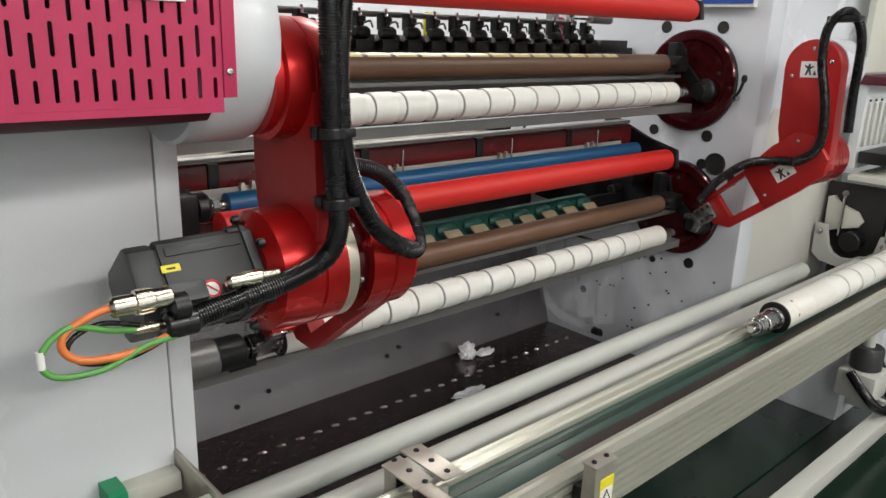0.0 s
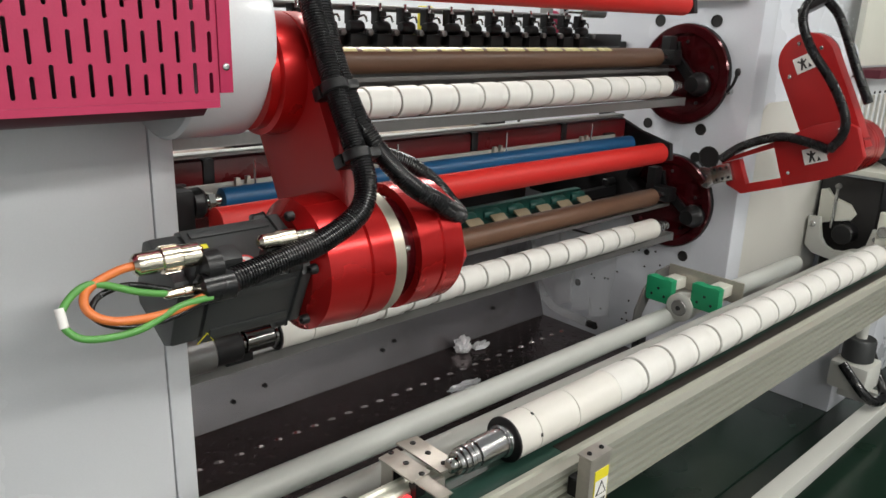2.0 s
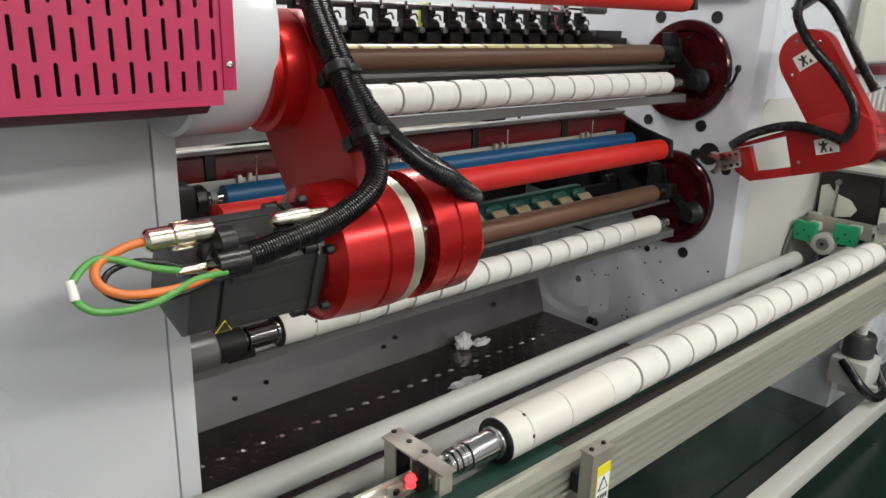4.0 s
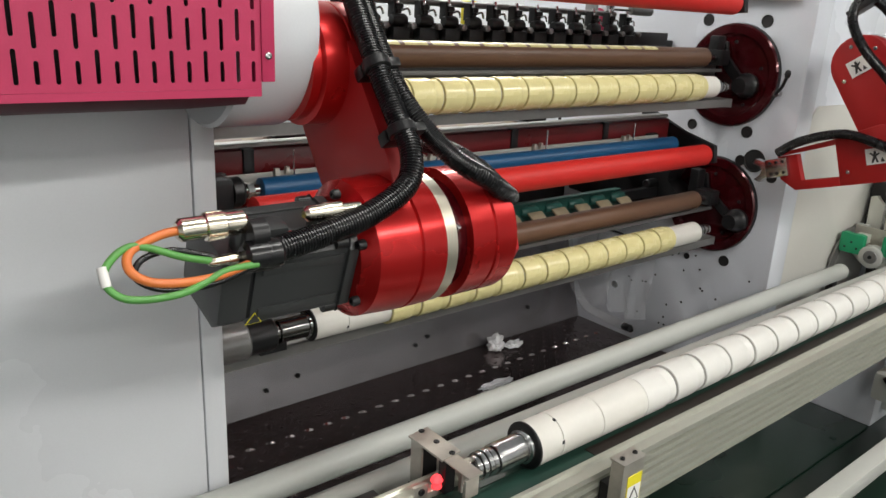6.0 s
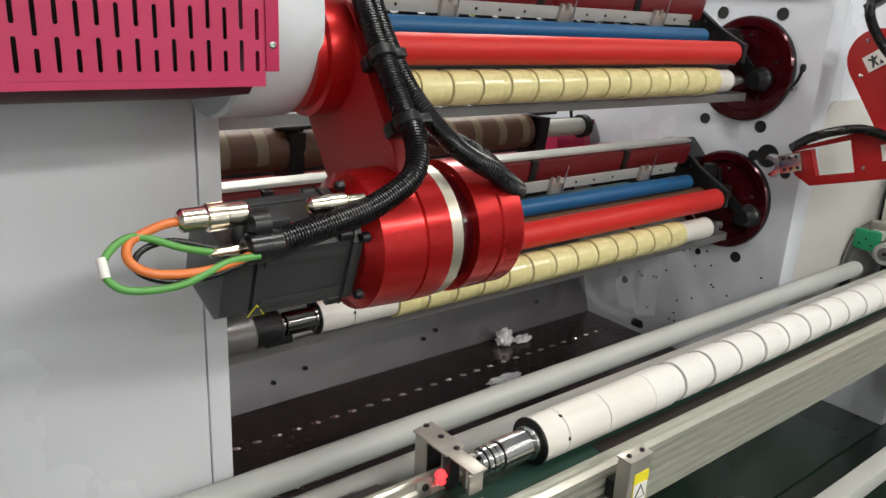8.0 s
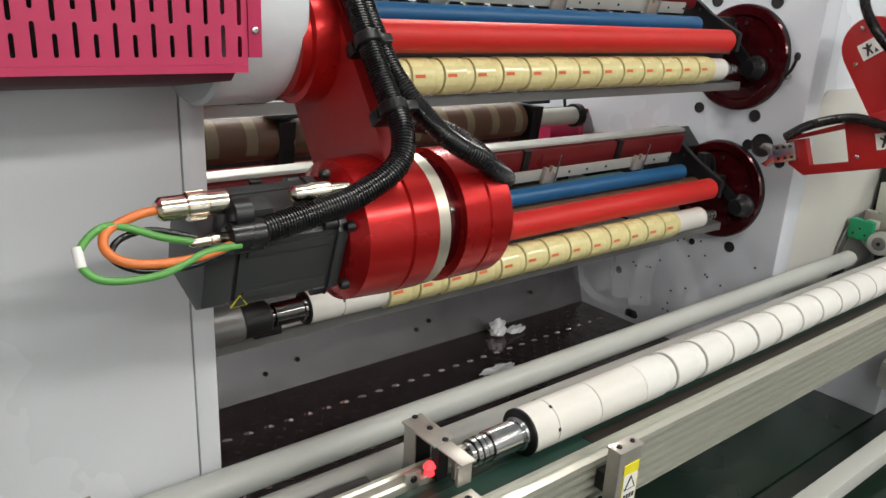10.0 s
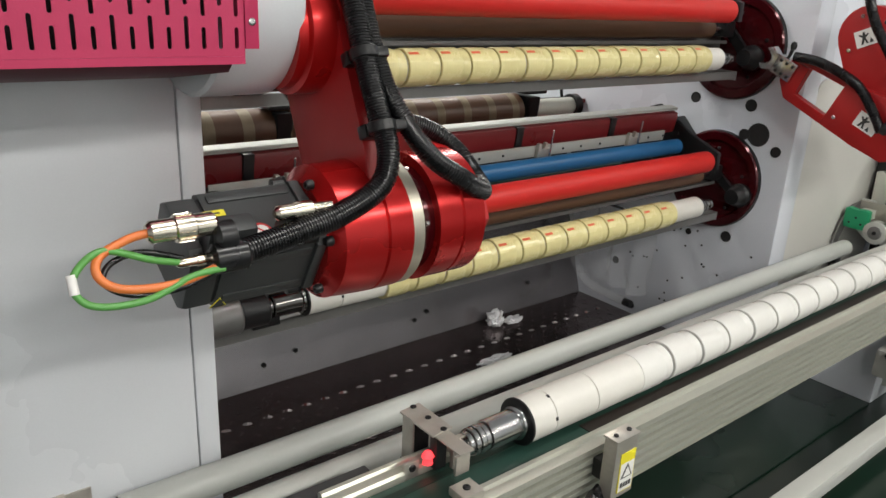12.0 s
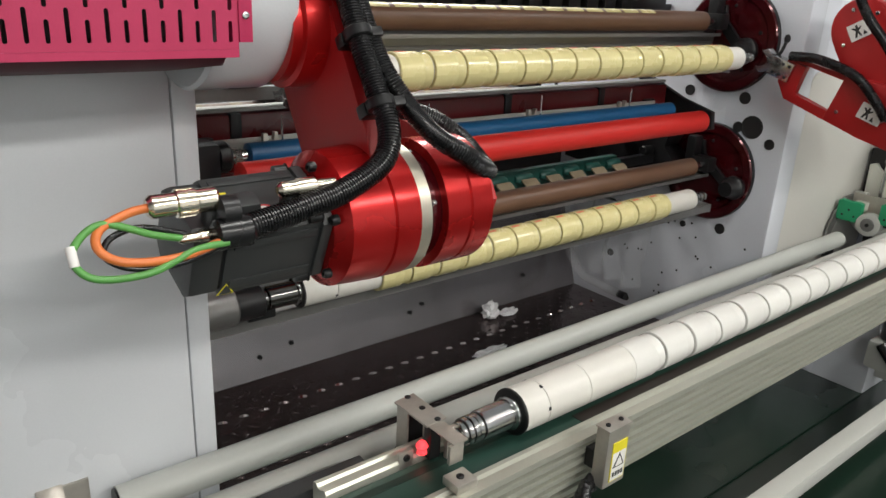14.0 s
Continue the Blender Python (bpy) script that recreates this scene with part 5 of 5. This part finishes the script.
part("hose_clamp", box(-0.045, 0.010, -0.150, -0.045, 0.150, 0.172, 0.005), M_BLACK, ARM_R)

# ---------------------------------------------------------------- what moves
def arm_rows(x, keys):
    return [(t, pose(x, PY, PZ, -th)) for t, th, ph in keys]


def link_rows(keys):
    return [(t, pose(0, 0, -L1, ph + th)) for t, th, ph in keys]


ARM_KEYS = [(0, 2.5, -39), (0.2, -4, -40.5), (0.4, -8, -42), (0.6, -9, -42.5), (0.8, -9, -42.5), (1.0, -5.5, -41.5), (1.2, -1, -40), (1.4, 3.5, -38), (1.5, 5.5, -37.2), (1.6, 8, -36), (1.7, 11, -33), (1.8, 16, -29), (1.9, 23, -25), (2.0, 28, -21), (2.1, 33, -19), (2.2, 35, -18), (2.4, 35.7, -18), (3.2, 35.7, -18), (5.3, 35.5, -18), (8.2, 35.5, -18),
            (11.5, 35.5, -18), (11.6, 32, -14), (11.7, 28, 2), (11.8, 26, 16), (11.9, 24.7, 22), (12.0, 24, 24), (12.1, 23.3, 25), (12.2, 22.3, 25), (12.3, 20.8, 25), (12.4, 18.5, 25), (12.6, 13, 25), (12.8, 9.3, 25), (13.0, 8.2, 25), (13.1, 8, 25), (13.2, 8, 25.3), (13.3, 7, 33.7), (13.4, 6, 37.1), (13.5, 5.5, 39), (13.6, 8.5, 38.2),
            (13.7, 14, 32.9), (13.8, 20.5, 25.9), (13.9, 27.5, 20.2), (14.0, 31, 17.3)]


def motions():
    for ob, x in ((ARM_L, 0), (ARM_R, AX)):
        walk(ob, arm_rows(x, ARM_KEYS))
    for ob in (LINK_L, LINK_R):
        walk(ob, link_rows(ARM_KEYS))
    drop = [(t, k, 12 * k) for t, k in ((0, 0), (6.65, 0), (6.7, 0.02), (6.8, 0.22), (6.9, 0.53), (7.0, 0.62), (7.1, 0.71), (7.2, 0.84), (7.35, 0.95), (7.5, 1), (11.5, 1), (11.6, 0.98), (11.8, 0.85), (11.9, 0.74), (12.0, 0.66), (12.2, 0.58), (12.4, 0.46), (12.6, 0.34), (12.8, 0.19), (13.0, 0.06), (13.2, 0), (14, 0))]
    walk(SWING_UP, [(t, pose(0, 1.26 + 0.027 * k, 1.552 - 0.198 * k, r)) for t, k, r in drop])
    walk(SWING_LOW, [(t, pose(0, 1.288 - 0.030 * k, 0.999 - 0.186 * k, r)) for t, k, r in drop])
    for ob in (BEAM_UP, BEAM_LOW):
        walk(ob, [(t, pose(0, 0, 0.034 * k - 0.034)) for t, k, r in drop])
    # wound tape swells off the cores in the time between
    for w, a in WRAPS:
        rows = []
        for t, d in ((0, -0.016), (3.3, -0.016), (4.1, -0.009), (5.1, 0.0), (14, 0.0)):
            rows.append((t, pose(0, d * math.cos(radians(a)), d * math.sin(radians(a)), a)))
        walk(w, rows)
    spin = [(0, 0), (3.3, 0)]
    n = int((6.5 - 3.3) / 0.1)
    for k in range(1, n + 1):
        spin.append((3.3 + 0.1 * k, -70 * k))
    last = spin[-1][1]
    spin += [(6.7, last + 20), (8.2, last + 20), (9.2, last - 50), (10.3, last - 115), (11.5, last - 115), (12.1, last - 160), (12.5, last - 178), (14, last - 182)]
    held = spin[:-1] + [(13.1, spin[-1][1])]
    lifted = [(13.2, 0, 1.289, 1.259), (13.3, 0, 1.260, 1.325), (13.4, 0, 1.243, 1.345), (13.5, 0.005, 1.232, 1.355), (13.6, 0.01, 1.222, 1.354), (13.7, 0.02, 1.218, 1.322), (13.8, 0.025, 1.213, 1.280), (13.9, 0.03, 1.208, 1.256), (14, 0.03, 1.198, 1.240)]
    walk(SHAFT_UP, [(t, pose(0, 1.289, 1.255, a)) for t, a in held] + [(t, pose(dx, y, z, held[-1][1])) for t, dx, y, z in lifted])
    walk(SHAFT_LOW, [(t, pose(0, 1.2375, 0.715, a)) for t, a in spin])
    slide = [(0, 1.164), (0.3, 0.950), (0.6, 0.738), (0.9, 0.460), (1.2, 0.222), (1.5, 0.143), (1.8, 0.068), (2.0, 0.031), (2.5, 0.004), (3.0, 0.0), (14, 0.0)]
    walk(SHAFT_NEW, [(t, pose(dx, 0.58, 0.677)) for t, dx in slide])
    run = [(0, 0.18), (0.3, 0.385), (0.6, 0.62), (0.9, 0.94), (1.2, 1.265), (1.5, 1.535), (1.8, 1.84), (2.0, 2.07), (2.4, 2.44), (2.8, 2.83), (3.0, 3.05), (3.2, 3.19), (3.5, 3.27), (14, 3.27)]
    walk(CAR, [(t, pose(x, 0.985, 0.50)) for t, x in run])
    lift = [(0, 0, 0), (2.2, 0, 0), (2.4, 0.015, 30), (2.6, 0.032, 75), (2.8, 0.038, 85), (14, 0.038, 85)]
    walk(HEAD, [(t, pose(0, 0, dz)) for t, dz, a in lift])
    walk(FLAP, [(t, pose(0.0, 0, 0.072, 0, a, 0)) for t, dz, a in lift])


motions()
